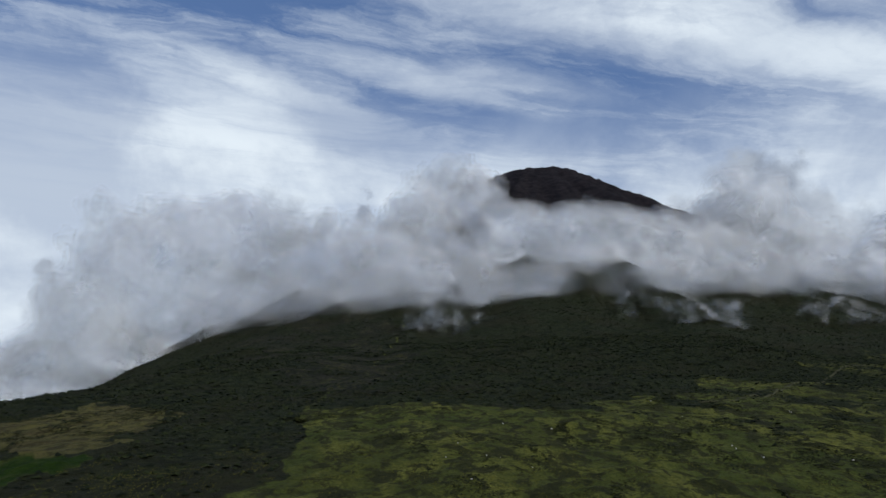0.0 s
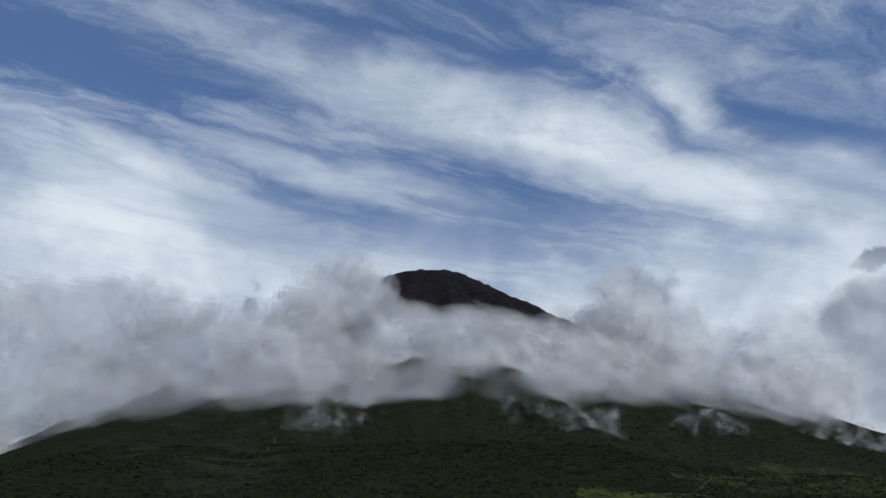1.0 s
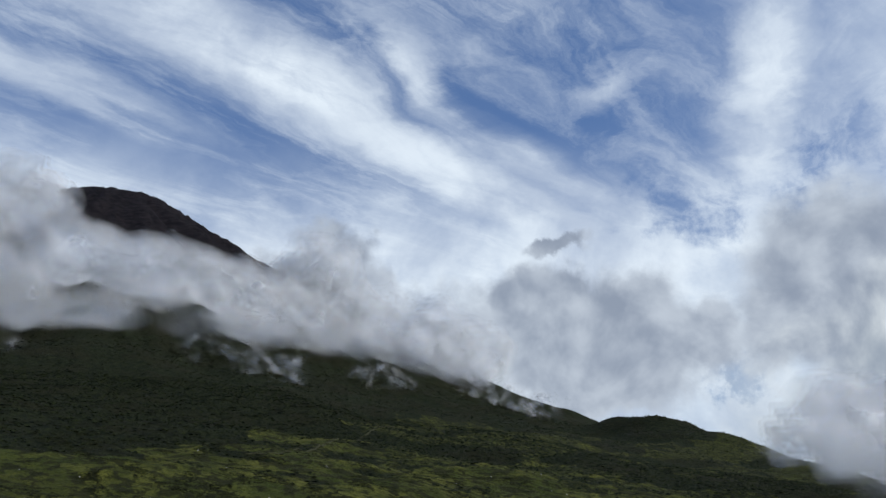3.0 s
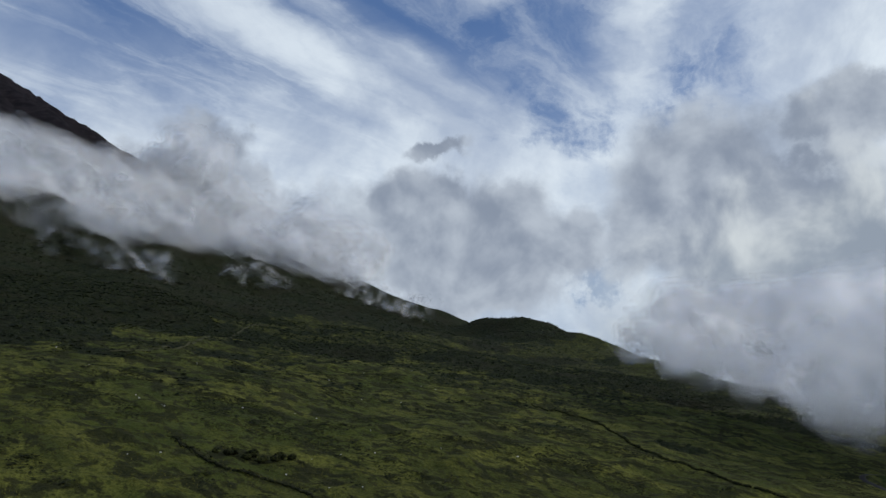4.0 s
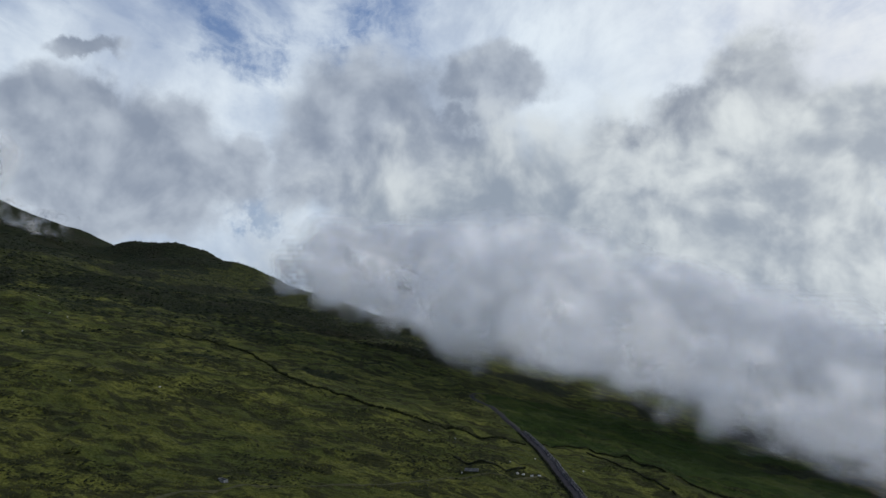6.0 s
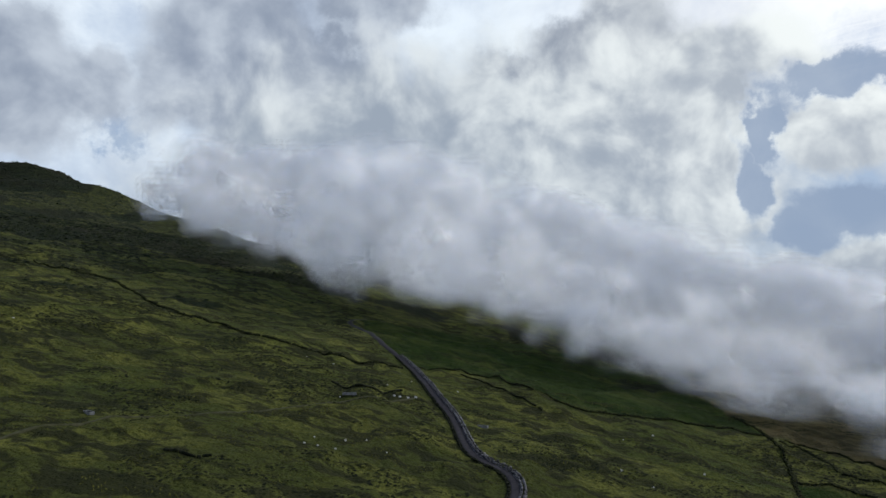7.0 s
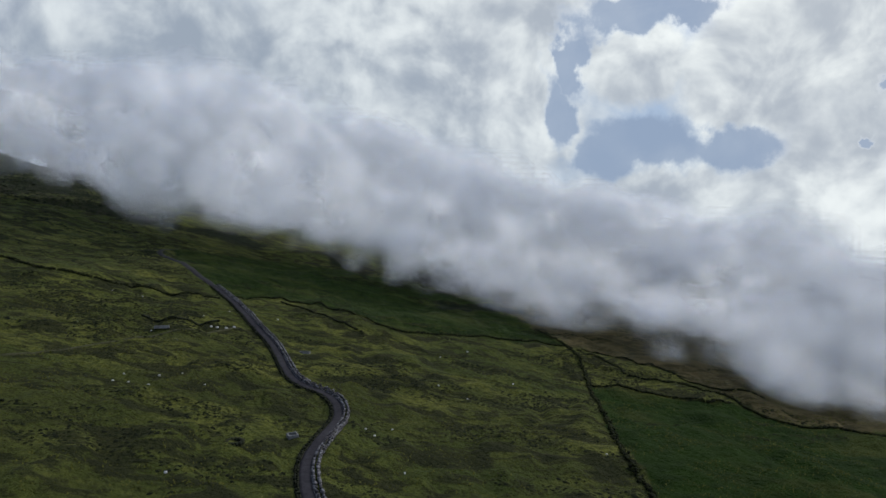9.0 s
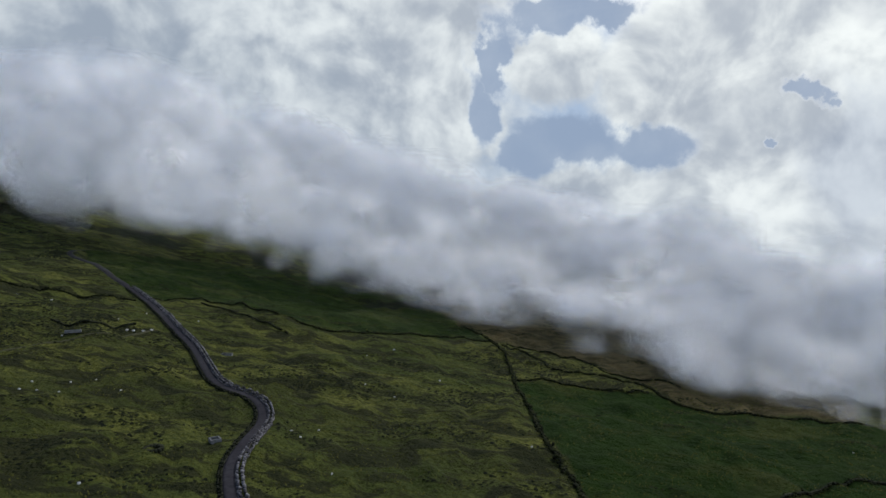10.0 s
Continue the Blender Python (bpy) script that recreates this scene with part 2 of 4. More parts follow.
def lattice(ix, iy, iz, seed):
    h = (ix * 374761393 + iy * 668265263 + iz * 2147483647 + seed * 1274126177) & 0xFFFFFFFF
    h = ((h ^ (h >> 13)) * 1274126177) & 0xFFFFFFFF
    h = ((h ^ (h >> 16)) * 2246822519) & 0xFFFFFFFF
    return ((h ^ (h >> 15)) & 0xFFFF) / 32767.5 - 1.0


def value_noise(x, y, z=None, seed=0):
    """Smooth noise from -1 to 1 at arrays of places."""
    x, y = np.asarray(x, float), np.asarray(y, float)
    fx, fy = np.floor(x), np.floor(y)
    ix, iy = fx.astype(np.int64), fy.astype(np.int64)
    u, v = x - fx, y - fy
    u, v = u * u * u * (u * (u * 6 - 15) + 10), v * v * v * (v * (v * 6 - 15) + 10)

    def plane(iz):
        a, b = lattice(ix, iy, iz, seed), lattice(ix + 1, iy, iz, seed)
        c, d = lattice(ix, iy + 1, iz, seed), lattice(ix + 1, iy + 1, iz, seed)
        return (a + (b - a) * u) * (1 - v) + (c + (d - c) * u) * v

    if z is None:
        return plane(np.int64(0))
    z = np.asarray(z, float)
    fz = np.floor(z)
    iz, w = fz.astype(np.int64), z - fz
    w = w * w * w * (w * (w * 6 - 15) + 10)
    low, high = plane(iz), plane(iz + 1)
    return low + (high - low) * w


def fbm(x, y, z=None, octaves=4, seed=0, gain=0.5):
    total, amp = 0.0, 1.0
    c, s = math.cos(0.6), math.sin(0.6)
    for o in range(octaves):
        total = total + amp * value_noise(x, y, z, seed + 17 * o)
        x, y, amp = (c * x - s * y) * 2.03 + 5.2, (s * x + c * y) * 2.03 + 1.7, amp * gain
        if z is not None:
            z = z * 2.03 + 3.1
    return total


def smooth(a, b, x):
    t = np.clip((x - a) / (b - a), 0, 1)
    return t * t * (3 - 2 * t)


RHO = np.linspace(0, 9000, 1801)
_profile = np.interp(RHO, [0, 120, 400, 800, 1630, 2200, 2600, 3070, 3900, 5500, 9000],
                     [1640, 1634, 1490, 1215, 710, 412, 262, 150, 0, -240, -640])
_k = np.hanning(61)
PROFILE = np.convolve(np.pad(_profile, 30, mode="edge"), _k / _k.sum(), "valid")
PROFILE[:30] = _profile[:30] * (1 - smooth(0, 30, np.arange(30))) + PROFILE[:30] * smooth(0, 30, np.arange(30))


def land(x, y, rough=True):
    """Height of the ground."""
    x, y = np.asarray(x, float), np.asarray(y, float)
    dx, dy = x - SUMMIT[0], y - SUMMIT[1]
    rho, r = np.hypot(dx, dy), np.hypot(x, y)
    z = np.interp(rho, RHO, PROFILE)
    z = z - 0.05 * 600 * np.tanh(np.maximum(x, 0) / 600.0) - 0.17 * np.maximum(-x - 330, 0)
    # a small side cone on the flank
    for cx, cy, rad, high in HILLS:
        d = np.hypot(x - cx, y - cy) / rad
        z = z + high * np.exp(-d ** 4 * 0.7)
    if rough:
        ang = np.arctan2(dx, -dy)
        steep = smooth(150, 900, rho) * (1 - smooth(1900, 3000, rho))
        z = z + steep * 38 * fbm(ang * 9, rho / 2600.0, octaves=4, seed=3)
        z = z + smooth(300, 900, r) * 9 * fbm(x / 210.0, y / 210.0, octaves=5, seed=5)
        summit = 1 - smooth(300, 700, rho)
        z = z + summit * (14 * fbm(x / 70.0, y / 70.0, octaves=4, seed=8) + 7 * np.abs(fbm(x / 24.0, y / 24.0, octaves=2, seed=9)))
        near = 1 - smooth(900, 1600, r)
        z = z + near * (2.6 * fbm(x / 75.0, y / 75.0, octaves=2, seed=11)
                        + 1.7 * np.abs(fbm(x / 21.0, y / 13.0, octaves=3, seed=12)) ** 1.3
                        + 0.25 * fbm(x / 4.5, y / 4.5, octaves=2, seed=14))
    return z


HILLS = [(1803.0, 1483.0, 176.0, 80.0), (1659.0, 1055.0, 263.0, 36.0), (2188.0, 2122.0, 262.0, 47.0), (1652.0, 1250.0, 182.0, 40.0), (1947.0, 1301.0, 97.0, 17.0)]

# ---- low clouds: nested skins of one density field, thin outside and thick within ----
def cloud_material(name, alpha, fine, lo, hi, detail, through):
    """Vapour: through is the share of light that passes on; lo and hi say how torn the skin is."""
    m = bpy.data.materials.new(name)
    m.use_nodes = True
    t = m.node_tree
    t.nodes.clear()
    out = t.nodes.new("ShaderNodeOutputMaterial")
    place = t.nodes.new("ShaderNodeTexCoord").outputs["Object"]
    soft = node(t, "ShaderNodeBsdfDiffuse", Color=VAPOUR, Roughness=1.0)
    trans = node(t, "ShaderNodeBsdfTranslucent", Color=VAPOUR)
    both = node(t, "ShaderNodeMixShader", Fac=through)
    t.links.new(soft.outputs[0], both.inputs[1])
    t.links.new(trans.outputs[0], both.inputs[2])
    clear = t.nodes.new("ShaderNodeBsdfTransparent")
    mix = t.nodes.new("ShaderNodeMixShader")
    n = noise_value(t, place, fine, detail, 0.56, 0.35)
    t.links.new(ramp_value(t, n, lo, hi, 0.0, alpha), mix.inputs[0])
    t.links.new(clear.outputs[0], mix.inputs[1])
    t.links.new(both.outputs[0], mix.inputs[2])
    t.links.new(mix.outputs[0], out.inputs["Surface"])
    return m


VAPOUR = (0.980, 0.988, 1.0, 1)


def billow(x, y, z, octaves, seed):
    """Rounded bulges with creases between them."""
    total, amp = 0.0, 1.0
    turn = Euler((0.7, 0.9, 0.5)).to_matrix()
    for o in range(octaves):
        x, y, z = (turn[i][0] * x + turn[i][1] * y + turn[i][2] * z + 3.3 + o for i in range(3))
        total = total + amp * np.abs(value_noise(x, y, z, seed + 13 * o)) * 1.6
        x, y, z, amp = x * 2.1, y * 2.1, z * 2.1, amp * 0.45
    return total


def skin(field, pts):
    """The surface on which a field over a bent grid is zero: one point in each cell that it crosses."""
    inside = field > 0
    na, nb, nc = field.shape
    cell = np.zeros((na - 1, nb - 1, nc - 1), np.int8)
    corners = [(i, j, k) for i in (0, 1) for j in (0, 1) for k in (0, 1)]
    for i, j, k in corners:
        cell += inside[i:na - 1 + i, j:nb - 1 + j, k:nc - 1 + k]
    active = (cell > 0) & (cell < 8)
    a, b, c = np.nonzero(active)
    index = np.full(active.shape, -1, np.int64)
    index[a, b, c] = np.arange(len(a))
    total, count = np.zeros((len(a), 3)), np.zeros(len(a))
    for p in range(8):
        for axis in range(3):
            if corners[p][axis]:
                continue
            o, q = corners[p], list(corners[p])
            q[axis] = 1
            f0, f1 = field[a + o[0], b + o[1], c + o[2]], field[a + q[0], b + q[1], c + q[2]]
            cross = (f0 > 0) != (f1 > 0)
            w = np.where(cross, f0 / np.where(cross, f0 - f1, 1), 0)[:, None]
            p0, p1 = pts[a + o[0], b + o[1], c + o[2]], pts[a + q[0], b + q[1], c + q[2]]
            total += np.where(cross[:, None], p0 + (p1 - p0) * w, 0)
            count += cross
    verts = total / np.maximum(count, 1)[:, None]
    quads = []
    for axis in range(3):
        lo, hi = [slice(1, -1)] * 3, [slice(1, -1)] * 3
        lo[axis], hi[axis] = slice(0, -1), slice(1, None)
        s0, s1 = inside[tuple(lo)], inside[tuple(hi)]
        e = np.array(np.nonzero(s0 != s1)).T
        flip = s0[s0 != s1]
        off = np.ones(3, int)
        off[axis] = 0
        g = e + off
        u, v = [(1, 2), (2, 0), (0, 1)][axis]
        ring = []
        for du, dv in ((-1, -1), (0, -1), (0, 0), (-1, 0)):
            h = g.copy()
            h[:, u] += du
            h[:, v] += dv
            ring.append(index[h[:, 0], h[:, 1], h[:, 2]])
        ring = np.array(ring).T
        ring[~flip] = ring[~flip][:, ::-1]
        quads.append(ring)
    quads = np.concatenate(quads)
    return verts, quads[(quads >= 0).all(1)]


def mesh_from(name, verts, quads, material, flat=False):
    me = bpy.data.meshes.new(name)
    me.vertices.add(len(verts))
    me.vertices.foreach_set("co", np.asarray(verts, np.float32).ravel())
    n = quads.shape[1]
    me.loops.add(quads.size)
    me.loops.foreach_set("vertex_index", quads.astype(np.int32).ravel())
    me.polygons.add(len(quads))
    me.polygons.foreach_set("loop_start", np.arange(0, quads.size, n, dtype=np.int32))
    me.update(calc_edges=True)
    me.validate()
    if not flat:
        me.polygons.foreach_set("use_smooth", np.ones(len(me.polygons), bool))
    if material:
        me.materials.append(material)
    return me


def cloud(label, lumps, levels, step, grain, rough, seed, deep=0.28):
    """lumps: bearing, rise, distance, half width, half height, half depth. levels: (field, material) from the outer skin inwards."""
    lumps = np.array(lumps, float)
    az, el = np.radians(lumps[:, 0]), np.radians(lumps[:, 1])
    far = lumps[:, 2]
    mid = np.stack([far * np.cos(az), far * np.sin(az), EYE[2] + far * np.tan(el)], 1)
    grow = 1.95
    wa = np.degrees(grow * lumps[:, 3] / far)
    a = np.arange((lumps[:, 0] - wa).min(), (lumps[:, 0] + wa).max(), step)
    close = far - 1.2 * lumps[:, 5]
    e0 = np.degrees(np.arctan((far * np.tan(el) - grow * lumps[:, 4]) / close)).min()
    e1 = np.degrees(np.arctan((far * np.tan(el) + grow * lumps[:, 4]) / close)).max()
    e = np.arange(e0, e1, step)
    r0, r1 = (far - grow * lumps[:, 5]).min(), (far + grow * lumps[:, 5]).max()
    r = np.geomspace(max(r0, 120), r1, int(np.clip((r1 - r0) / (grain * deep), 20, 70)))
    A, E, R = np.meshgrid(np.radians(a), np.radians(e), r, indexing="ij")
    X, Y, Z = R * np.cos(A), R * np.sin(A), EYE[2] + R * np.tan(E)
    total = np.zeros(X.shape)
    for (la, le, ld, w, h, d), c, ang in zip(lumps, mid, az):
        dx, dy, dz = X - c[0], Y - c[1], Z - c[2]
        side, deep = -dx * math.sin(ang) + dy * math.cos(ang), dx * math.cos(ang) + dy * math.sin(ang)
        q = (side / w) ** 2 + (deep / d) ** 2 + (dz / h) ** 2
        total += np.exp(-1.6 * q)
    field = 1 - np.sqrt(-np.log(np.clip(total, 1e-6, 2.0) / 2.05) / 1.6) 
    near = field > -1.1
    x, y, z, s = X[near], Y[near], Z[near], grain
    puffs = billow(x / s, y / s, z / s, 2, seed) - 0.56
    swell = fbm((0.8 * x + 0.6 * z) / (s * 3.2), (y + 0.3 * x) / (s * 3.2), (0.8 * z - 0.6 * x) / (s * 3.0), 2, seed + 5)
    field[near] += rough * (0.8 * puffs + 0.5 * swell)
    pts = np.stack([X, Y, Z], -1)
    whole = new("cloud")
    tagged(whole, label, "cloud")
    for k, (level, mat) in enumerate(levels):
        f = field - level
        f[0], f[-1], f[:, 0], f[:, -1], f[:, :, 0], f[:, :, -1] = -1, -1, -1, -1, -1, -1
        v, q = skin(f, pts)
        if len(q) == 0:
            continue
        ob = new("veil", mesh_from("cloud_skin", v, q, mat))
        ob.parent = whole
    return whole

# ---- lines and fields of the plan ----
ROAD = [(106, 9), (112, 11.5), (118, 13), (125, 14), (131, 14.4), (136, 14), (140, 13), (146, 12.1), (153, 11.3), (161, 10.6), (167, 10.5), (172, 11.3), (176, 12.9), (179, 15.6),
        (180.5, 18.6), (183, 21.4), (187, 23.8), (193, 25.8), (202, 28.2), (214, 31), (225, 34), (235, 37.6), (242, 41), (249, 44.8), (260, 48.8), (283, 55.6), (300, 61.7), (314, 67.5),
        (324, 72.4), (332, 77.6), (341, 83.5), (355, 91), (375, 100.3), (390, 108.5), (397, 115.2), (407, 122.2), (416, 126), (440, 122)]
FENCE = [(112, -50), (127, -52), (140, -54), (156, -55), (172, -58), (192, -63), (208, -65), (234, -70), (256, -75), (271, -77), (290, -80), (304, -80), (315, -77), (335, -74)]
CROSS = [(241, -72), (240, -81), (236, -86), (233, -91), (232, -97), (227, -103), (225, -110), (226, -116)]
DIAG = [(258, -92), (254, -105), (250, -114), (240, -117), (229, -118), (223, -121), (217, -124), (210, -130), (207, -136), (205, -148), (201, -160), (196, -175)]
HEDGE = [(272, -3), (274, -12), (283, -23), (288, -33), (292, -44), (298, -58), (299, -68), (302, -79)]
LOOP = [(295, -83), (280, -89), (271, -92), (260, -91)]
UPPER = [(299, -86), (293, -97), (284, -106), (268, -112), (250, -122), (240, -136)]
LEFT_WALL = [(396, 322), (393, 291), (389, 262), (350, 226), (329, 206), (306, 180), (293, 164), (293, 147), (283, 124), (286, 111), (290, 101), (292, 90), (296, 80), (308, 69)]
RIGHT_WALL = [(310, 62), (317, 52), (320, 42), (313, 31), (300, 19), (284, 9), (272, -3)]
DITCH = [(106, 240), (104, 230), (101, 211), (102, 197), (106, 187), (113, 183), (113, 169), (114, 158), (116, 146)]
TRACK = [(108, 112), (119, 109), (128, 108), (137, 105), (147, 102), (158, 96), (171, 85), (190, 75), (201, 71), (210, 65), (219, 57), (239, 47)]
NEAR_BANK = [(128, -96), (133, -107), (137, -118), (140, -126), (141, -136)]
LEDGE = [(313, 44), (297, 32), (271, 18), (258, 7)]
GATE_BANK = [(232, 76), (230, 68), (231, 62), (239, 54)]
SOUTH_BANK = [(134, 79), (134, 74), (135, 69)]
HILL_PATH = [(170, 488), (200, 500), (240, 540), (276, 583), (340, 680), (461, 868), (540, 960), (608, 1040)]
LUSH_FIELD = [(112, -50), (140, -54), (172, -58), (208, -65), (240, -72), (236, -86), (232, -97), (225, -110), (223, -121), (210, -130), (205, -148), (196, -185), (90, -170), (60, -60)]
DARK_FIELD = [(272, -3), (283, -23), (292, -44), (299, -68), (304, -79), (335, -74), (420, -60), (520, 60), (430, 124), (371, 101), (324, 75), (310, 62), (320, 42), (300, 19)]
DRY_FIELD = [(304, -82), (284, -106), (250, -122), (222, -125), (207, -145), (198, -178), (320, -260), (520, -160), (460, -70), (335, -74)]
FAR_FIELD = [(-170, 283), (-159, 289), (-131, 284), (-126, 274), (-132, 262), (-143, 262), (-142, 250), (-160, 240)]
FAR_HEATH = [(-262, 400), (-270, 490), (-272, 580), (-164, 460), (-148, 380), (-150, 345), (-130, 287), (-160, 291), (-185, 298)]
SCREE = [(-560, 1500), (-430, 1900), (-230, 2050), (-60, 1300), (-38, 930), (-45, 480), (-92, 470), (-140, 700), (-300, 1100)]


def along(line, step):
    """Points and their directions at even steps along a line, its corners rounded."""
    p = np.array(line, float)
    for _ in range(2):
        p = chaikin(p)
    d = np.concatenate([[0], np.cumsum(np.hypot(*np.diff(p, axis=0).T))])
    s = np.arange(0, d[-1], step)
    pts = np.stack([np.interp(s, d, p[:, 0]), np.interp(s, d, p[:, 1])], 1)
    way = np.gradient(pts, axis=0)
    return pts, way / np.maximum(np.hypot(*way.T), 1e-6)[:, None]


def chaikin(p):
    out = [p[0]]
    for a, b in zip(p[:-1], p[1:]):
        out += [a * 0.75 + b * 0.25, a * 0.25 + b * 0.75]
    return np.array(out + [p[-1]])


def inside(poly, x, y):
    n, hit = len(poly), np.zeros(np.shape(x), bool)
    for (x0, y0), (x1, y1) in zip(poly, poly[1:] + poly[:1]):
        if y0 != y1:
            hit ^= ((y0 > y) != (y1 > y)) & (x < (x1 - x0) * (y - y0) / (y1 - y0) + x0)
    return hit


def field_mask(poly, x, y, wob=4.0):
    wx, wy = x + wob * fbm(x / 14.0, y / 14.0, octaves=2, seed=81), y + wob * fbm(x / 14.0, y / 14.0, octaves=2, seed=82)
    return inside(poly, wx, wy).astype(float)


def near_line(pts, x, y):
    """Distance to a chain of points, and which of them is the nearest."""
    best, who = np.full(x.shape, 1e9), np.zeros(x.shape, int)
    for k, (a, b) in enumerate(pts):
        d = (x - a) ** 2 + (y - b) ** 2
        closer = d < best
        best[closer], who[closer] = d[closer], k
    return np.sqrt(best), who


ROAD_PTS, ROAD_WAY = along(ROAD, 2.0)
ROAD_Z = land(ROAD_PTS[:, 0], ROAD_PTS[:, 1])
_k = np.hanning(13)
ROAD_Z = np.convolve(np.pad(ROAD_Z, 6, mode="edge"), _k / _k.sum(), "valid") + 0.1
ROAD_HALF = 1.15


def terrain(x, y):
    """The land with the bed of the road cut into it."""
    x, y = np.atleast_1d(np.asarray(x, float)), np.atleast_1d(np.asarray(y, float))
    z = land(x, y)
    close = (x > 90) & (x < 450) & (y > -8) & (y < 140)
    if close.any():
        d, who = near_line(ROAD_PTS, x[close], y[close])
        w = 1 - smooth(3.0, 7.0, d)
        z[close] = z[close] * (1 - w) + (ROAD_Z[who] - 0.12) * w
    return z


def cover(x, y):
    """How much scrub, lush grass, dry grass and bare rock lie on the ground."""
    r, az = np.hypot(x, y), np.degrees(np.arctan2(y, x))
    wob = fbm(x / 40.0, y / 40.0, octaves=4, seed=83)
    edge = np.interp(x, [-84, -62, -26, 14, 43, 79, 127, 182, 271, 400, 650], [443, 464, 444, 438, 413, 448, 520, 560, 660, 820, 1150])
    scrub = smooth(-6, 10, y - edge + 9 * wob * (1 + 4 * smooth(20, 120, x)))
    left = np.interp(y, [200, 229, 235, 278, 355, 431, 460], [-60, -60, -52, -56, -69, -83, -84])
    wedge = smooth(-2, 3, left - x + 4 * wob) * (y > 150)
    wedge = wedge * (1 - field_mask(FAR_FIELD, x, y, 3)) * (1 - 0.85 * field_mask(FAR_HEATH, x, y, 8)) * (1 - smooth(20, 40, 236 - y + 8 * wob) * (x > -120))
    scrub = np.maximum(np.where(x > -84, scrub, 0), wedge)
    high = smooth(230, 760, r + 200 * wob) * smooth(8, 22, az) * (1 - 0.8 * smooth(66, 82, az))
    patch = smooth(-0.1, 0.35, fbm(x / 120.0, y / 60.0, octaves=4, seed=84))
    scrub = np.maximum(scrub, high * (0.48 + 0.52 * patch))
    scrub = np.maximum(scrub, smooth(330, 520, r + 90 * wob) * (az < 25) * 0.8 * patch)
    lush = np.maximum(field_mask(LUSH_FIELD, x, y, 1.5), 0.8 * field_mask(DARK_FIELD, x, y, 2.0))
    lush = np.maximum(lush, field_mask(FAR_FIELD, x, y, 3))
    dry = np.maximum(field_mask(DRY_FIELD, x, y, 3), 0.6 * field_mask(FAR_HEATH, x, y, 8))
    z = land(x, y, False)
    rock = smooth(620, 900, z + 120 * wob)
    rock = np.maximum(rock, 0.5 * field_mask(SCREE, x, y, 25) * smooth(-0.6, 0.5, wob))
    return scrub * (1 - rock), lush, dry * (1 - lush), rock


# ---- ground ----
def attribute(t, name):
    n = t.nodes.new("ShaderNodeAttribute")
    n.attribute_name = name
    return n.outputs["Fac"]


def bump_from(t, value, strength, distance, normal=None):
    n = node(t, "ShaderNodeBump", Strength=strength, Distance=distance)
    t.links.new(value, n.inputs["Height"])
    if normal:
        t.links.new(normal, n.inputs["Normal"])
    return n.outputs["Normal"]


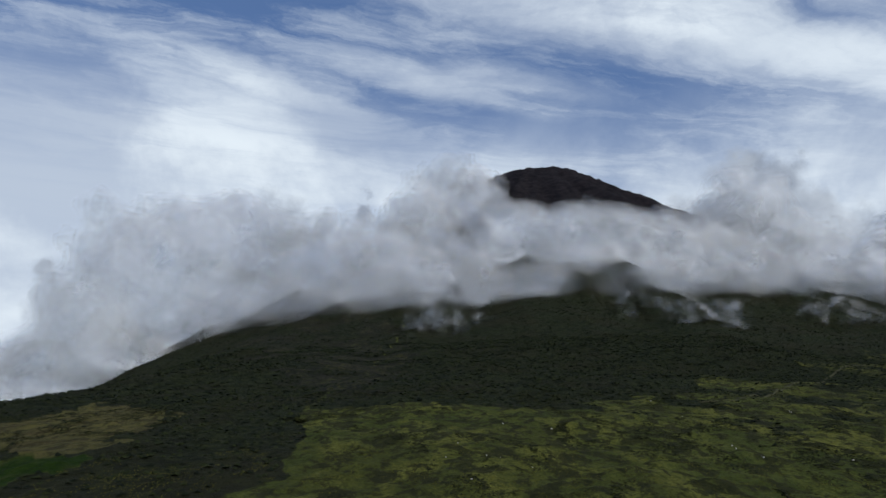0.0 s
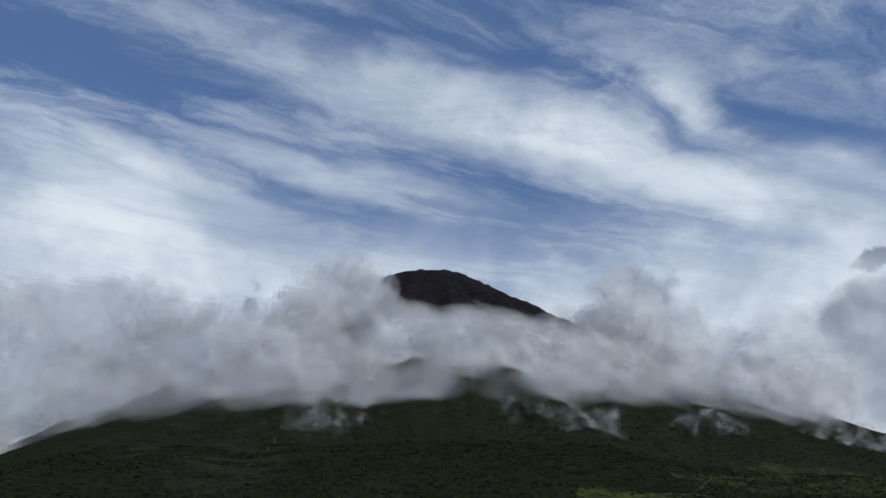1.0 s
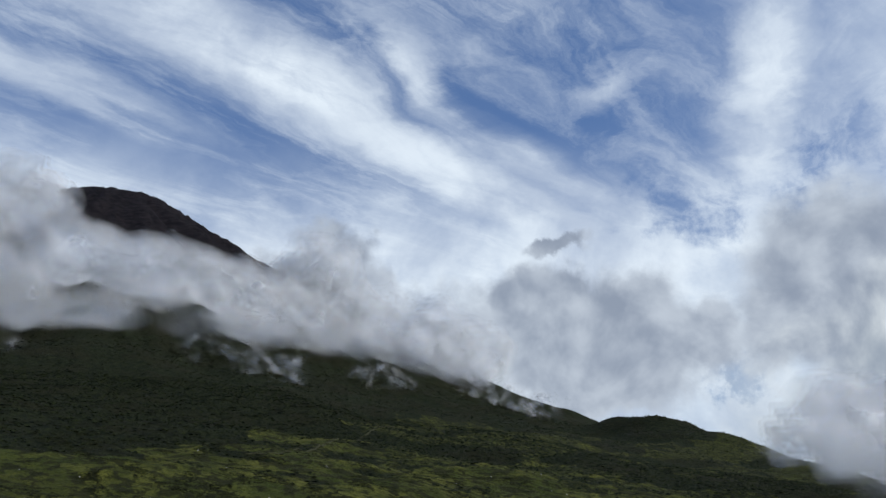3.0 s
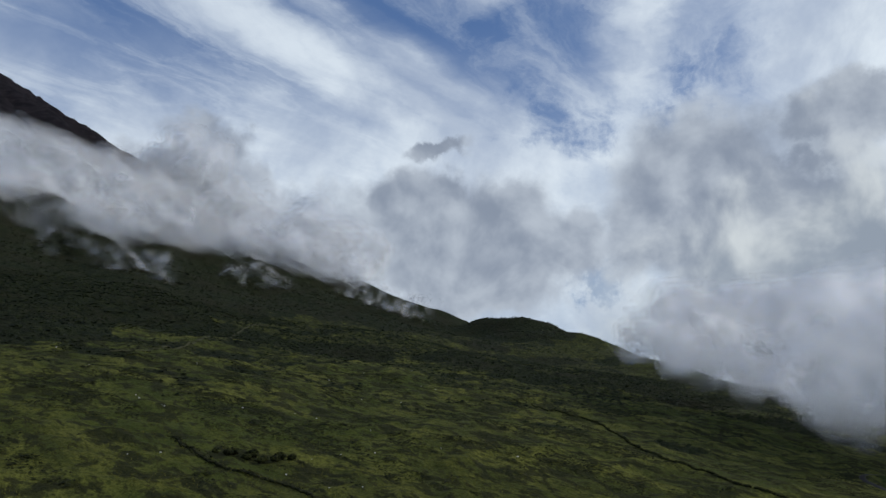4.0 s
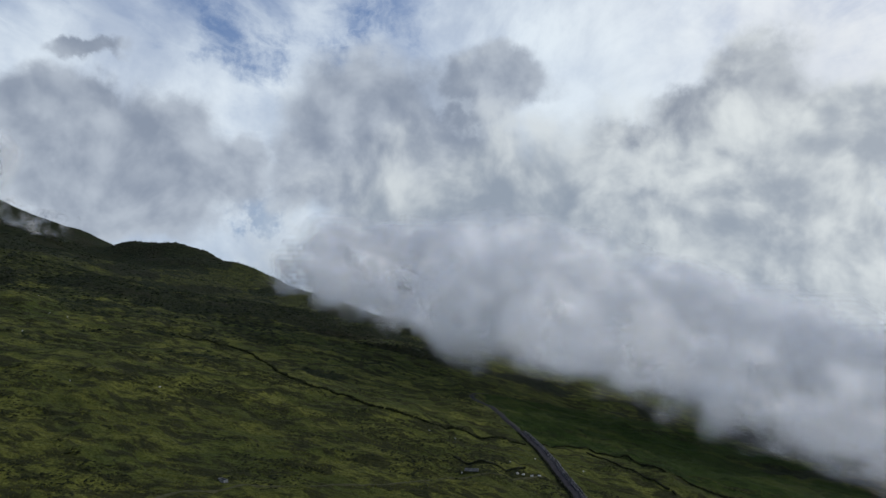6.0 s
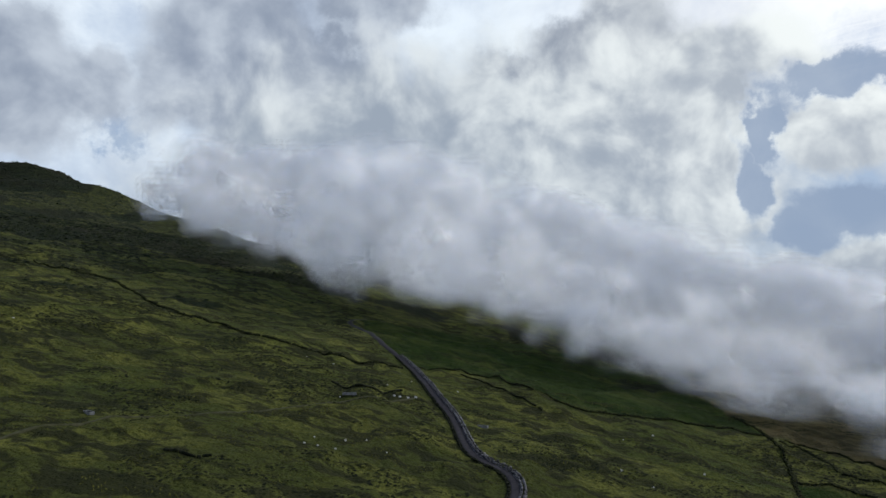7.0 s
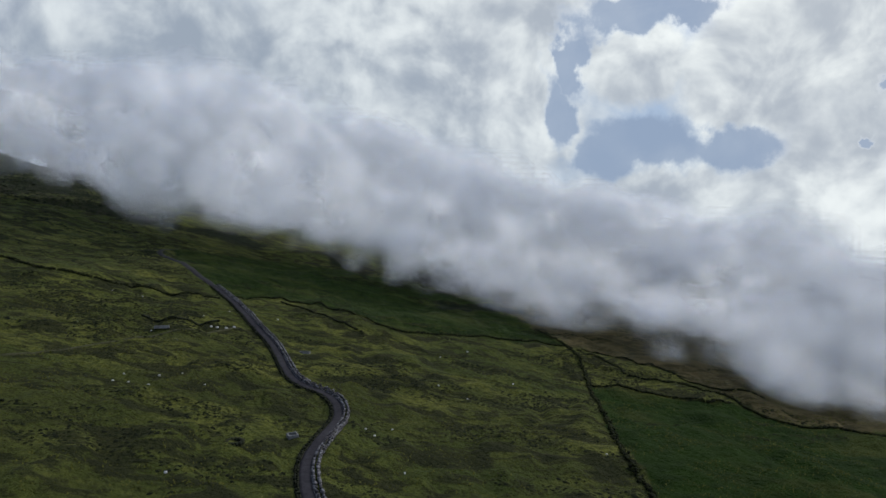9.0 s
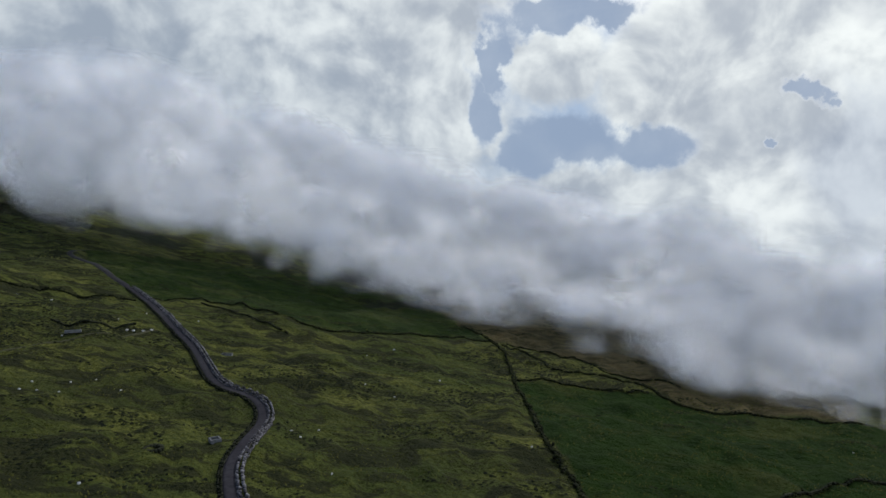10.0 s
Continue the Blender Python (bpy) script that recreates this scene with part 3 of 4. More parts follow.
def ground_material():
    m = bpy.data.materials.new("pasture_and_scrub")
    m.use_nodes = True
    t = m.node_tree
    b = t.nodes["Principled BSDF"]
    place = t.nodes.new("ShaderNodeTexCoord").outputs["Object"]
    flat = t.nodes.new("ShaderNodeMapping")
    flat.inputs["Rotation"].default_value = (0, 0, radians(-12))
    flat.inputs["Scale"].default_value = (1.0, 0.55, 1.0)
    t.links.new(place, flat.inputs["Vector"])
    grain = noise_value(t, place, 0.8, 7.0, 0.74)
    tuft = noise_value(t, flat.outputs[0], 0.22, 6.0, 0.66, 0.3)
    patch = noise_value(t, flat.outputs[0], 0.045, 5.0, 0.58, 0.5)
    wide = noise_value(t, place, 0.012, 4.0, 0.55)
    grass = mix_colour(t, ramp_value(t, patch, 0.40, 0.62), G_OLIVE, G_LIGHT)
    grass = mix_colour(t, ramp_value(t, wide, 0.42, 0.62, 0.0, 0.55), grass, G_GREEN)
    # dark heather tufts, which also paint in the shade between hummocks
    grass = mix_colour(t, ramp_value(t, tuft, 0.50, 0.61, 0.0, 0.85), grass, G_HEATH_SHADE)
    grass = mix_colour(t, ramp_value(t, grain, 0.46, 0.58, 0.0, 0.65), grass, G_DEEP)
    mosaic = noise_value(t, flat.outputs[0], 0.10, 5.0, 0.6, 0.6)
    grass = mix_colour(t, ramp_value(t, math_node(t, "ADD", mosaic, math_node(t, "MULTIPLY", tuft, 0.35)), 0.67, 0.75, 0.0, 0.85), grass, G_HEATH_SHADE)
    lush = mix_colour(t, ramp_value(t, tuft, 0.36, 0.66), L_BRIGHT, L_DEEP)
    lush = mix_colour(t, ramp_value(t, patch, 0.5, 0.7, 0.0, 0.6), lush, G_OLIVE)
    dry = mix_colour(t, ramp_value(t, tuft, 0.4, 0.62), D_STRAW, D_BROWN)
    scrub = mix_colour(t, ramp_value(t, noise_value(t, place, 0.11, 6.0, 0.72), 0.36, 0.66), S_DARK, S_LIGHT)
    scrub = mix_colour(t, ramp_value(t, wide, 0.4, 0.65, 0.0, 0.6), scrub, S_BROWN)
    rock = mix_colour(t, ramp_value(t, noise_value(t, place, 0.03, 7.0, 0.68), 0.35, 0.65), R_DARK, R_LIGHT)
    c = mix_colour(t, attribute(t, "lush"), grass, lush)
    c = mix_colour(t, attribute(t, "dry"), c, dry)
    ragged = ramp_value(t, math_node(t, "ADD", attribute(t, "scrub"), math_node(t, "MULTIPLY", math_node(t, "SUBTRACT", tuft, 0.5), 0.9)), 0.32, 0.62)
    c = mix_colour(t, ragged, c, scrub)
    c = mix_colour(t, attribute(t, "rock"), c, rock)
    t.links.new(c, b.inputs["Base Color"])
    n1 = bump_from(t, noise_value(t, place, 0.06, 6.0, 0.65), 0.8, 9.0)
    n2 = bump_from(t, tuft, 0.9, 1.6, n1)
    t.links.new(bump_from(t, grain, 1.0, 0.6, n2), b.inputs["Normal"])
    b.inputs["Roughness"].default_value = 0.95
    b.inputs["Specular IOR Level"].default_value = 0.04
    return m


G_OLIVE, G_LIGHT, G_GREEN = (0.060, 0.069, 0.017), (0.134, 0.138, 0.030), (0.046, 0.066, 0.015)
G_HEATH_SHADE, G_DEEP = (0.023, 0.025, 0.011), (0.031, 0.037, 0.012)
L_BRIGHT, L_DEEP = (0.018, 0.038, 0.005), (0.011, 0.024, 0.004)
D_STRAW, D_BROWN = (0.105, 0.084, 0.036), (0.048, 0.042, 0.018)
S_DARK, S_LIGHT, S_BROWN = (0.010, 0.013, 0.008), (0.026, 0.032, 0.014), (0.022, 0.021, 0.012)
R_DARK, R_LIGHT = (0.008, 0.0075, 0.009), (0.023, 0.019, 0.021)


def build_ground():
    az = np.radians(np.concatenate([np.arange(-60, 135, 0.23), np.arange(135, 300.1, 3.0)[:-1]]))
    r = np.concatenate([[1.0], np.geomspace(10, 4950, 380)])
    A, R = np.meshgrid(az, r, indexing="ij")
    X, Y = R * np.cos(A) - 6.0, R * np.sin(A) - 4.0
    Z = terrain(X.ravel(), Y.ravel()).reshape(X.shape)
    na, nr = X.shape
    i = (np.arange(na)[:, None] * nr + np.arange(nr - 1)[None])
    j = (np.roll(np.arange(na), -1)[:, None] * nr + np.arange(nr - 1)[None])
    q = np.stack([i, i + 1, j + 1, j], -1).reshape(-1, 4)
    me = mesh_from("ground", np.stack([X, Y, Z], -1).reshape(-1, 3), q, ground_material())
    for name, values in zip(("scrub", "lush", "dry", "rock"), cover(X.ravel(), Y.ravel())):
        me.attributes.new(name, "FLOAT", "POINT").data.foreach_set("value", np.asarray(values, np.float32))
    return tagged(new("ground", me), "rough green pasture rising to a dark volcano slope", "ground", kind="structure")


build_ground()

COLLAR = [(118.7, 4.7, 2300, 165, 50, 100),
    (114.6, 6.7, 2300, 200, 75, 120), (120.9, 5.8, 2400, 160, 70, 120), (119.3, 6.4, 2400, 125, 80, 120), (116.8, 8.6, 2400, 150, 125, 150), (113.3, 13.2, 2500, 210, 210, 200), (110.0, 14.7, 2550, 185, 155, 200), (106.1, 14.2, 2600, 275, 200, 200), (101.6, 12.7, 2540, 285, 175, 200), (96.6, 13.3, 2080, 220, 135, 200), (91.1, 13.8, 1920, 185, 125, 200), (94.4, 15.6, 2380, 155, 115, 200), (91.4, 17.4, 2570, 150, 150, 200), (88.5, 19.5, 2920, 170, 210, 200), (86.4, 20.1, 3090, 115, 130, 150), (85.5, 16.3, 2230, 165, 140, 200), (81.8, 16.3, 2180, 195, 115, 200), (76.8, 16.0, 2200, 200, 110, 200), (72.9, 15.2, 2280, 170, 100, 200), (69.3, 13.4, 2110, 205, 105, 200),
    (66.1, 13.6, 2700, 300, 160, 200), (60.8, 12.3, 2750, 290, 160, 200), (56.6, 11.2, 2800, 270, 150, 200), (70.8, 14.8, 2750, 230, 180, 200), (66.0, 16.6, 2900, 170, 200, 200)]
SKIRT = [(109.8, 9.0, 2840, 250, 90, 90),
    (104.9, 10.3, 2110, 205, 75, 90), (100.2, 11.6, 1970, 205, 80, 90), (94.3, 12.5, 1810, 205, 80, 90), (88.3, 12.7, 1830, 175, 75, 90), (83.3, 13.3, 1760, 115, 50, 90), (78.2, 14.4, 1980, 195, 65, 90), (73.1, 13.0, 1860, 180, 70, 90), (67.3, 12.4, 2060, 230, 80, 90), (61.7, 11.5, 2420, 275, 95, 90), (57.0, 10.7, 2540, 245, 90, 90)]
BANK = [  # bearing, rise, distance, half width, half height, half depth
    (25.1, 5.2, 680, 75, 30, 100), (19.3, 3.6, 610, 80, 41, 110), (12.8, 3.1, 580, 65, 41, 120), (5.7, 1.2, 560, 65, 38, 120), (-1.5, -0.9, 540, 70, 35, 120), (-8.9, -3.2, 520, 65, 35, 120),
    (-16.3, -5.5, 480, 55, 28, 110), (-23, -6.4, 450, 55, 28, 110), (-31.5, -7.9, 450, 50, 28, 110), (-37, -10.3, 420, 55, 28, 100), (-42.4, -12.1, 380, 55, 31, 100)]
WISPS = [(89.3, 10.0, 1500, 60, 30, 50),
    (74.5, 11.4, 1640, 55, 30, 50), (69.2, 9.8, 1500, 60, 35, 50), (60.9, 9.7, 1840, 60, 30, 50), (51.5, 8.2, 2400, 75, 45, 70), (49.1, 7.3, 2400, 80, 45, 70)]

scene.cycles.transparent_max_bounces = 96


def skins(count, first, last, thin, thick, fine, through, lo=0.26, hi=0.60, detail=5.0):
    """Skins from the outer and thin one to the inner and thick one."""
    return [(first + (last - first) * k / (count - 1), cloud_material("cloud_vapour", thin + (thick - thin) * k / (count - 1), fine, lo, hi, detail, through)) for k in range(count)]


cloud("grey cloud collar wrapped round the volcano below its summit", COLLAR, skins(11, -0.28, 0.26, 0.07, 0.36, 0.010, 0.90, 0.30, 0.58, 6.0), 0.45, 150, 0.38, 21)
cloud("soft grey lower edge of the cloud on the volcano slope", SKIRT, skins(8, -0.32, 0.25, 0.03, 0.16, 0.008, 0.88), 0.5, 150, 0.25, 23)
cloud("low white cloud bank lying on the pasture slope", BANK, skins(13, -0.28, 0.22, 0.05, 0.26, 0.022, 0.82, 0.32, 0.58, 6.0), 0.42, 45, 0.44, 51, 0.2)
cloud("torn thin wisps of mist drifting before the dark slope", WISPS, skins(7, -0.40, 0.15, 0.02, 0.10, 0.024, 0.88, 0.46, 0.70, 7.0), 0.25, 45, 0.8, 71)

# ---- helpers for things ----
def plain_material(name, dark, light, scale, rough=0.9, bump=0.3, island=0.0, distance=0.1):
    m = bpy.data.materials.new(name)
    m.use_nodes = True
    t = m.node_tree
    b = t.nodes["Principled BSDF"]
    place = t.nodes.new("ShaderNodeTexCoord").outputs["Object"]
    n = noise_value(t, place, scale, 5.0, 0.65)
    value = n
    if island:
        geo = t.nodes.new("ShaderNodeNewGeometry")
        value = math_node(t, "ADD", math_node(t, "MULTIPLY", n, 1 - island), math_node(t, "MULTIPLY", geo.outputs["Random Per Island"], island))
    t.links.new(mix_colour(t, ramp_value(t, value, 0.3, 0.7), dark, light), b.inputs["Base Color"])
    t.links.new(bump_from(t, noise_value(t, place, scale * 3, 4.0, 0.6), bump, distance), b.inputs["Normal"])
    b.inputs["Roughness"].default_value = rough
    b.inputs["Specular IOR Level"].default_value = 0.2 if rough < 0.5 else 0.06
    return m


def part(name, bm, material, parent, label=""):
    me = bpy.data.meshes.new(name)
    bm.to_mesh(me)
    bm.free()
    me.materials.append(material)
    ob = new(name, me)
    ob.parent = parent
    return tagged(ob, label)


ASPHALT = plain_material("worn_asphalt", (0.024, 0.022, 0.025), (0.044, 0.041, 0.046), 0.8, 0.85, 0.2)
VERGE = plain_material("gravel_verge", (0.05, 0.05, 0.035), (0.11, 0.10, 0.075), 1.5)
STONE = plain_material("lichened_lava_stone", (0.06, 0.057, 0.06), (0.21, 0.20, 0.205), 0.7, 0.9, 0.5, 0.6)
DARK_STONE = plain_material("mossy_dark_stone", (0.010, 0.012, 0.007), (0.035, 0.037, 0.022), 0.6, 0.95, 0.5, 0.6)
PALE_STONE = plain_material("pale_weathered_stone", (0.35, 0.34, 0.31), (0.62, 0.60, 0.57), 2.0, 0.85, 0.4)
CONCRETE = plain_material("grey_concrete", (0.10, 0.10, 0.098), (0.22, 0.22, 0.21), 1.5, 0.85, 0.2)
WATER = plain_material("dark_still_water", (0.008, 0.010, 0.012), (0.012, 0.015, 0.017), 0.5, 0.08, 0.02)
LEAF = plain_material("heather_leaf", (0.010, 0.012, 0.005), (0.029, 0.033, 0.010), 0.4, 0.9, 0.5, 0.75, 0.3)
SCRUB_LEAF = plain_material("dark_evergreen_leaf", (0.007, 0.010, 0.005), (0.021, 0.027, 0.009), 0.1, 0.9, 0.5, 0.6, 0.3)
GRASS = plain_material("rough_grass_blade", (0.040, 0.045, 0.009), (0.100, 0.100, 0.020), 0.2, 0.9, 0.2, 0.7)
DIRT = plain_material("trodden_dirt", (0.036, 0.038, 0.018), (0.070, 0.068, 0.038), 0.7)


# ---- road, walls and tracks ----
def strip(name, pts, way, z, offsets, material, label, category, drop=0.0):
    """A ribbon along a line; offsets: (sideways, up) across it."""
    side = np.stack([-way[:, 1], way[:, 0]], 1)
    rows = [np.column_stack([pts + side * o, z + up]) for o, up in offsets]
    n, m = len(pts), len(rows)
    v = np.stack(rows, 1).reshape(-1, 3)
    i = (np.arange(n - 1)[:, None] * m + np.arange(m - 1)[None]).reshape(-1)
    q = np.stack([i, i + 1, i + m + 1, i + m], -1)[:, ::-1]
    return tagged(new(name, mesh_from(name, v, q, material)), label, category, kind="structure")


def build_road():
    h = ROAD_HALF
    strip("road", ROAD_PTS, ROAD_WAY, ROAD_Z, [(-h - 0.1, -0.6), (-h, 0.04), (-h * 0.5, 0.09), (0, 0.11), (h * 0.5, 0.09), (h, 0.04), (h + 0.1, -0.6)], ASPHALT,
          "narrow winding lane of dark worn asphalt", "road")
    for s in (-1, 1):
        a, b = sorted((s * (h + 0.05), s * (h + 0.35)))
        strip("verge", ROAD_PTS, ROAD_WAY, ROAD_Z, [(a, -0.02), ((a + b) / 2, 0.06), (b, -0.12)], VERGE,
              "thin gravelly grass verge beside the lane", "verge")
    for line, wide, label in ((TRACK, 0.55, "faint trodden track across the pasture"), (HILL_PATH, 1.6, "pale dirt track climbing the volcano slope")):
        p, w = along(line, 3.0)
        side = np.stack([-w[:, 1], w[:, 0]], 1)
        z = np.max([terrain(*(p + side * o).T) for o in (-wide, 0, wide)], 0)
        strip("track", p, w, z, [(-wide, -0.5), (-wide * 0.7, 0.12), (0, 0.15), (wide * 0.7, 0.12), (wide, -0.5)], DIRT, label, "track")


CUBE_Q = np.array([(0, 1, 3, 2), (4, 6, 7, 5), (0, 4, 5, 1), (2, 3, 7, 6), (0, 2, 6, 4), (1, 5, 7, 3)])
CUBE_V = np.array([(x, y, z) for x in (-1, 1) for y in (-1, 1) for z in (-1, 1)], float)


def stones(rng, centres, sizes, turns, jitter=0.28):
    """Many rough blocks as one set of corners and faces."""
    n = len(centres)
    v = CUBE_V[None] * (1 + rng.uniform(-jitter, jitter * 0.4, (n, 8, 3))) * sizes[:, None, :]
    c, s = np.cos(turns)[:, None], np.sin(turns)[:, None]
    x, y = v[..., 0] * c - v[..., 1] * s, v[..., 0] * s + v[..., 1] * c
    v = np.stack([x, y, v[..., 2]], -1) + centres[:, None, :]
    q = CUBE_Q[None] + 8 * np.arange(n)[:, None, None]
    return v.reshape(-1, 3), q.reshape(-1, 4)


def stone_wall(line, offset, high, material, label, seed, ends=(0.0, 1.0), thick=0.42, block=0.34, base=None):
    """A dry wall of piled rough blocks that follows the ground."""
    rng = np.random.default_rng(seed)
    p, w = along(line, block * 1.7)
    k0, k1 = int(len(p) * ends[0]), int(len(p) * ends[1])
    p, w = p[k0:k1], w[k0:k1]
    side = np.stack([-w[:, 1], w[:, 0]], 1)
    p = p + side * offset
    z = terrain(p[:, 0], p[:, 1])
    cs, ss, ts = [], [], []
    courses = max(2, int(round(high / (block * 0.95))))
    for c in range(courses):
        width = thick * (1 - 0.35 * c / courses)
        for s in (-1, 1):
            keep = rng.random(len(p)) < (1.0 if c < courses - 1 else 0.7)
            q = p + side * (s * width * 0.5) + w * rng.uniform(-0.25, 0.25, (len(p), 1)) + rng.normal(0, 0.05, p.shape)
            zz = z + block * (c * 0.85 + 0.3) + rng.normal(0, 0.05, len(p))
            cs.append(np.column_stack([q, zz])[keep])
            size = block * rng.uniform(0.6, 1.1, (len(p), 3)) * np.array([0.85, 0.62, 0.58])
            ss.append(size[keep])
            ts.append((np.arctan2(w[:, 1], w[:, 0]) + rng.normal(0, 0.3, len(p)))[keep])
    v, q = stones(rng, np.concatenate(cs), np.concatenate(ss), np.concatenate(ts))
    wall = tagged(new("stone_wall"), label, "wall")
    wall.location = (p[0][0], p[0][1], z[0])
    ob = new("stonework", mesh_from("stonework", v - np.array(wall.location), q, material, flat=True))
    ob.parent = wall
    tagged(ob, kind="stuff")
    return wall


# ---- plants ----
ICO = bmesh.new()
bmesh.ops.create_icosphere(ICO, subdivisions=1, radius=1.0)
ICO_V = np.array([v.co[:] for v in ICO.verts])
ICO_F = np.array([[v.index for v in f.verts] for f in ICO.faces])
ICO.free()


def clumps(rng, centres, sizes, ragged=0.35):
    """Many small ragged leaf clumps as one set of corners and faces."""
    n, m = len(centres), len(ICO_V)
    v = ICO_V[None] * (1 + rng.uniform(-ragged, ragged, (n, m, 1))) * sizes[:, None, :]
    a = rng.uniform(0, 6.28, n)[:, None]
    v = np.stack([v[..., 0] * np.cos(a) - v[..., 1] * np.sin(a), v[..., 0] * np.sin(a) + v[..., 1] * np.cos(a), v[..., 2]], -1) + centres[:, None, :]
    f = ICO_F[None] + m * np.arange(n)[:, None, None]
    return v.reshape(-1, 3), f.reshape(-1, 3)


def scatter(rng, count, az, dist):
    a = np.radians(rng.uniform(*az, count))
    r = np.sqrt(rng.uniform(dist[0] ** 2, dist[1] ** 2, count))
    return r * np.cos(a), r * np.sin(a)


def free_of_road(x, y, gap=3.6):
    close = (x > 90) & (x < 450) & (y > -8) & (y < 140)
    ok = np.ones(x.shape, bool)
    if close.any():
        ok[close] = near_line(ROAD_PTS, x[close], y[close])[0] > gap
    return ok


def low_bushes(rng, x, y, size, tall):
    """Many small ragged bushes, six faces each, as one set of corners and faces."""
    n = len(x)
    c = np.column_stack([x, y, terrain(x, y) - size * 0.15])
    ang = np.arange(6) * math.pi / 3 + rng.uniform(0, 1, (n, 1))
    rad = size[:, None] * rng.uniform(0.65, 1.4, (n, 6))
    ring = c[:, None] + np.stack([np.cos(ang) * rad, np.sin(ang) * rad, size[:, None] * tall * rng.uniform(-0.1, 0.45, (n, 6))], -1)
    top = c + np.column_stack([rng.normal(0, 0.2, (n, 2)) * size[:, None], size * tall * rng.uniform(0.6, 1.0, n)])
    v = np.concatenate([ring, top[:, None]], 1).reshape(-1, 3)
    i = 7 * np.arange(n)[:, None]
    return v, np.concatenate([i + np.array([(k, (k + 1) % 6, 6)]) for k in range(6)])


def build_heath():
    rng = np.random.default_rng(5)
    # low heather in patches over the pasture
    x, y = scatter(rng, 700000, (-50, 128), (85, 560))
    lush = cover(x, y)[1]
    mask = fbm(x / 11.0, y / 26.0, octaves=4, seed=91) + 0.45 * fbm(x / 60.0, y / 60.0, octaves=2, seed=92)
    keep = (mask > 0.40 + 0.6 * lush) & free_of_road(x, y)
    x, y = x[keep][:85000], y[keep][:85000]
    n = len(x)
    size = rng.uniform(0.18, 0.5, n) * (1 + 0.0012 * np.hypot(x, y))
    v, f = low_bushes(rng, x, y, size, 0.85)
    tagged(new("heather", mesh_from("heather", v, f, LEAF, flat=True)), "low dark heather clumps scattered over the pasture", "heather", kind="stuff")
    # taller scrub that covers the slope
    x, y = scatter(rng, 80000, (15, 128), (230, 1300))
    x2, y2 = scatter(rng, 30000, (20, 128), (1200, 2500))
    x, y = np.concatenate([x, x2]), np.concatenate([y, y2])
    sc, _, _, rock = cover(x, y)
    keep = (rng.random(len(x)) < sc * 0.9) & (sc > 0.3) & (rock < 0.4)
    x, y = x[keep], y[keep]
    n = len(x)
    size = rng.uniform(0.5, 1.15, n) * (1 + 0.0011 * np.hypot(x, y))
    v, f = low_bushes(rng, x, y, size, 1.0)
    tagged(new("scrub", mesh_from("scrub", v, f, SCRUB_LEAF, flat=True)), "dense dark evergreen scrub on the volcano slope", "scrub", kind="stuff")
    # tufts of rough grass
    x, y = scatter(rng, 90000, (-48, 120), (85, 300))
    keep = (fbm(x / 7.0, y / 15.0, octaves=3, seed=95) > 0.0) & free_of_road(x, y, 3.0)
    x, y = x[keep], y[keep]
    n = len(x)
    z = terrain(x, y)
    h, w = rng.uniform(0.2, 0.5, n), rng.uniform(0.1, 0.26, n)
    a = rng.uniform(0, 6.28, n)
    base = np.column_stack([x, y, z - 0.05])
    across = np.column_stack([np.cos(a) * w, np.sin(a) * w, np.zeros(n)])
    over = np.column_stack([-np.sin(a) * w * 0.9, np.cos(a) * w * 0.9, np.zeros(n)])
    top = base + np.column_stack([rng.normal(0, 0.12, n), rng.normal(0, 0.12, n), h])
    v = np.stack([base - across, base + across * 0.4 - over, base + across * 0.4 + over, top], 1).reshape(-1, 3)
    i = 4 * np.arange(n)[:, None]
    f = np.concatenate([i + np.array(k) for k in ((0, 1, 3), (1, 2, 3), (2, 0, 3))])
    tagged(new("grass", mesh_from("grass", v, f, GRASS, flat=True)), "tufts of rough olive pasture grass", "grass", kind="stuff")


def hedge(line, wide, high, label, seed, step=0.55):
    """An old field wall grown over with dark scrub."""
    rng = np.random.default_rng(seed)
    p, w = along(line, step)
    side = np.stack([-w[:, 1], w[:, 0]], 1)
    keep = rng.random(len(p)) < 0.93
    p, side = p[keep], side[keep]
    rows = []
    for k in range(3):
        q = p + side * rng.normal(0, wide * 0.33, (len(p), 1)) + rng.normal(0, 0.15, p.shape)
        rows.append(np.column_stack([q, terrain(q[:, 0], q[:, 1]) + rng.uniform(0.1, high * 0.6, len(q))]))
    c = np.concatenate(rows)
    s = rng.uniform(0.2, 0.45, (len(c), 1)) * np.array([[1.0, 1.0, 0.8]]) * (high / 1.1)
    v, f = clumps(rng, c, s)
    wall = tagged(new("hedge"), label, "hedge")
    wall.location = (p[0][0], p[0][1], float(terrain(p[0][0], p[0][1])[0]))
    ob = new("growth", mesh_from("growth", v - np.array(wall.location), f, LEAF, flat=True))
    ob.parent = wall
    tagged(ob, kind="stuff")
    v, q = stones(rng, np.column_stack([p, terrain(p[:, 0], p[:, 1]) + 0.3]), np.tile([0.4, wide * 0.22, 0.3], (len(p), 1)),
                  np.arctan2(-side[:, 0], side[:, 1]))
    ob = new("stonework", mesh_from("stonework", v - np.array(wall.location), q, DARK_STONE, flat=True))
    ob.parent = wall
    tagged(ob, kind="stuff")
    return wall


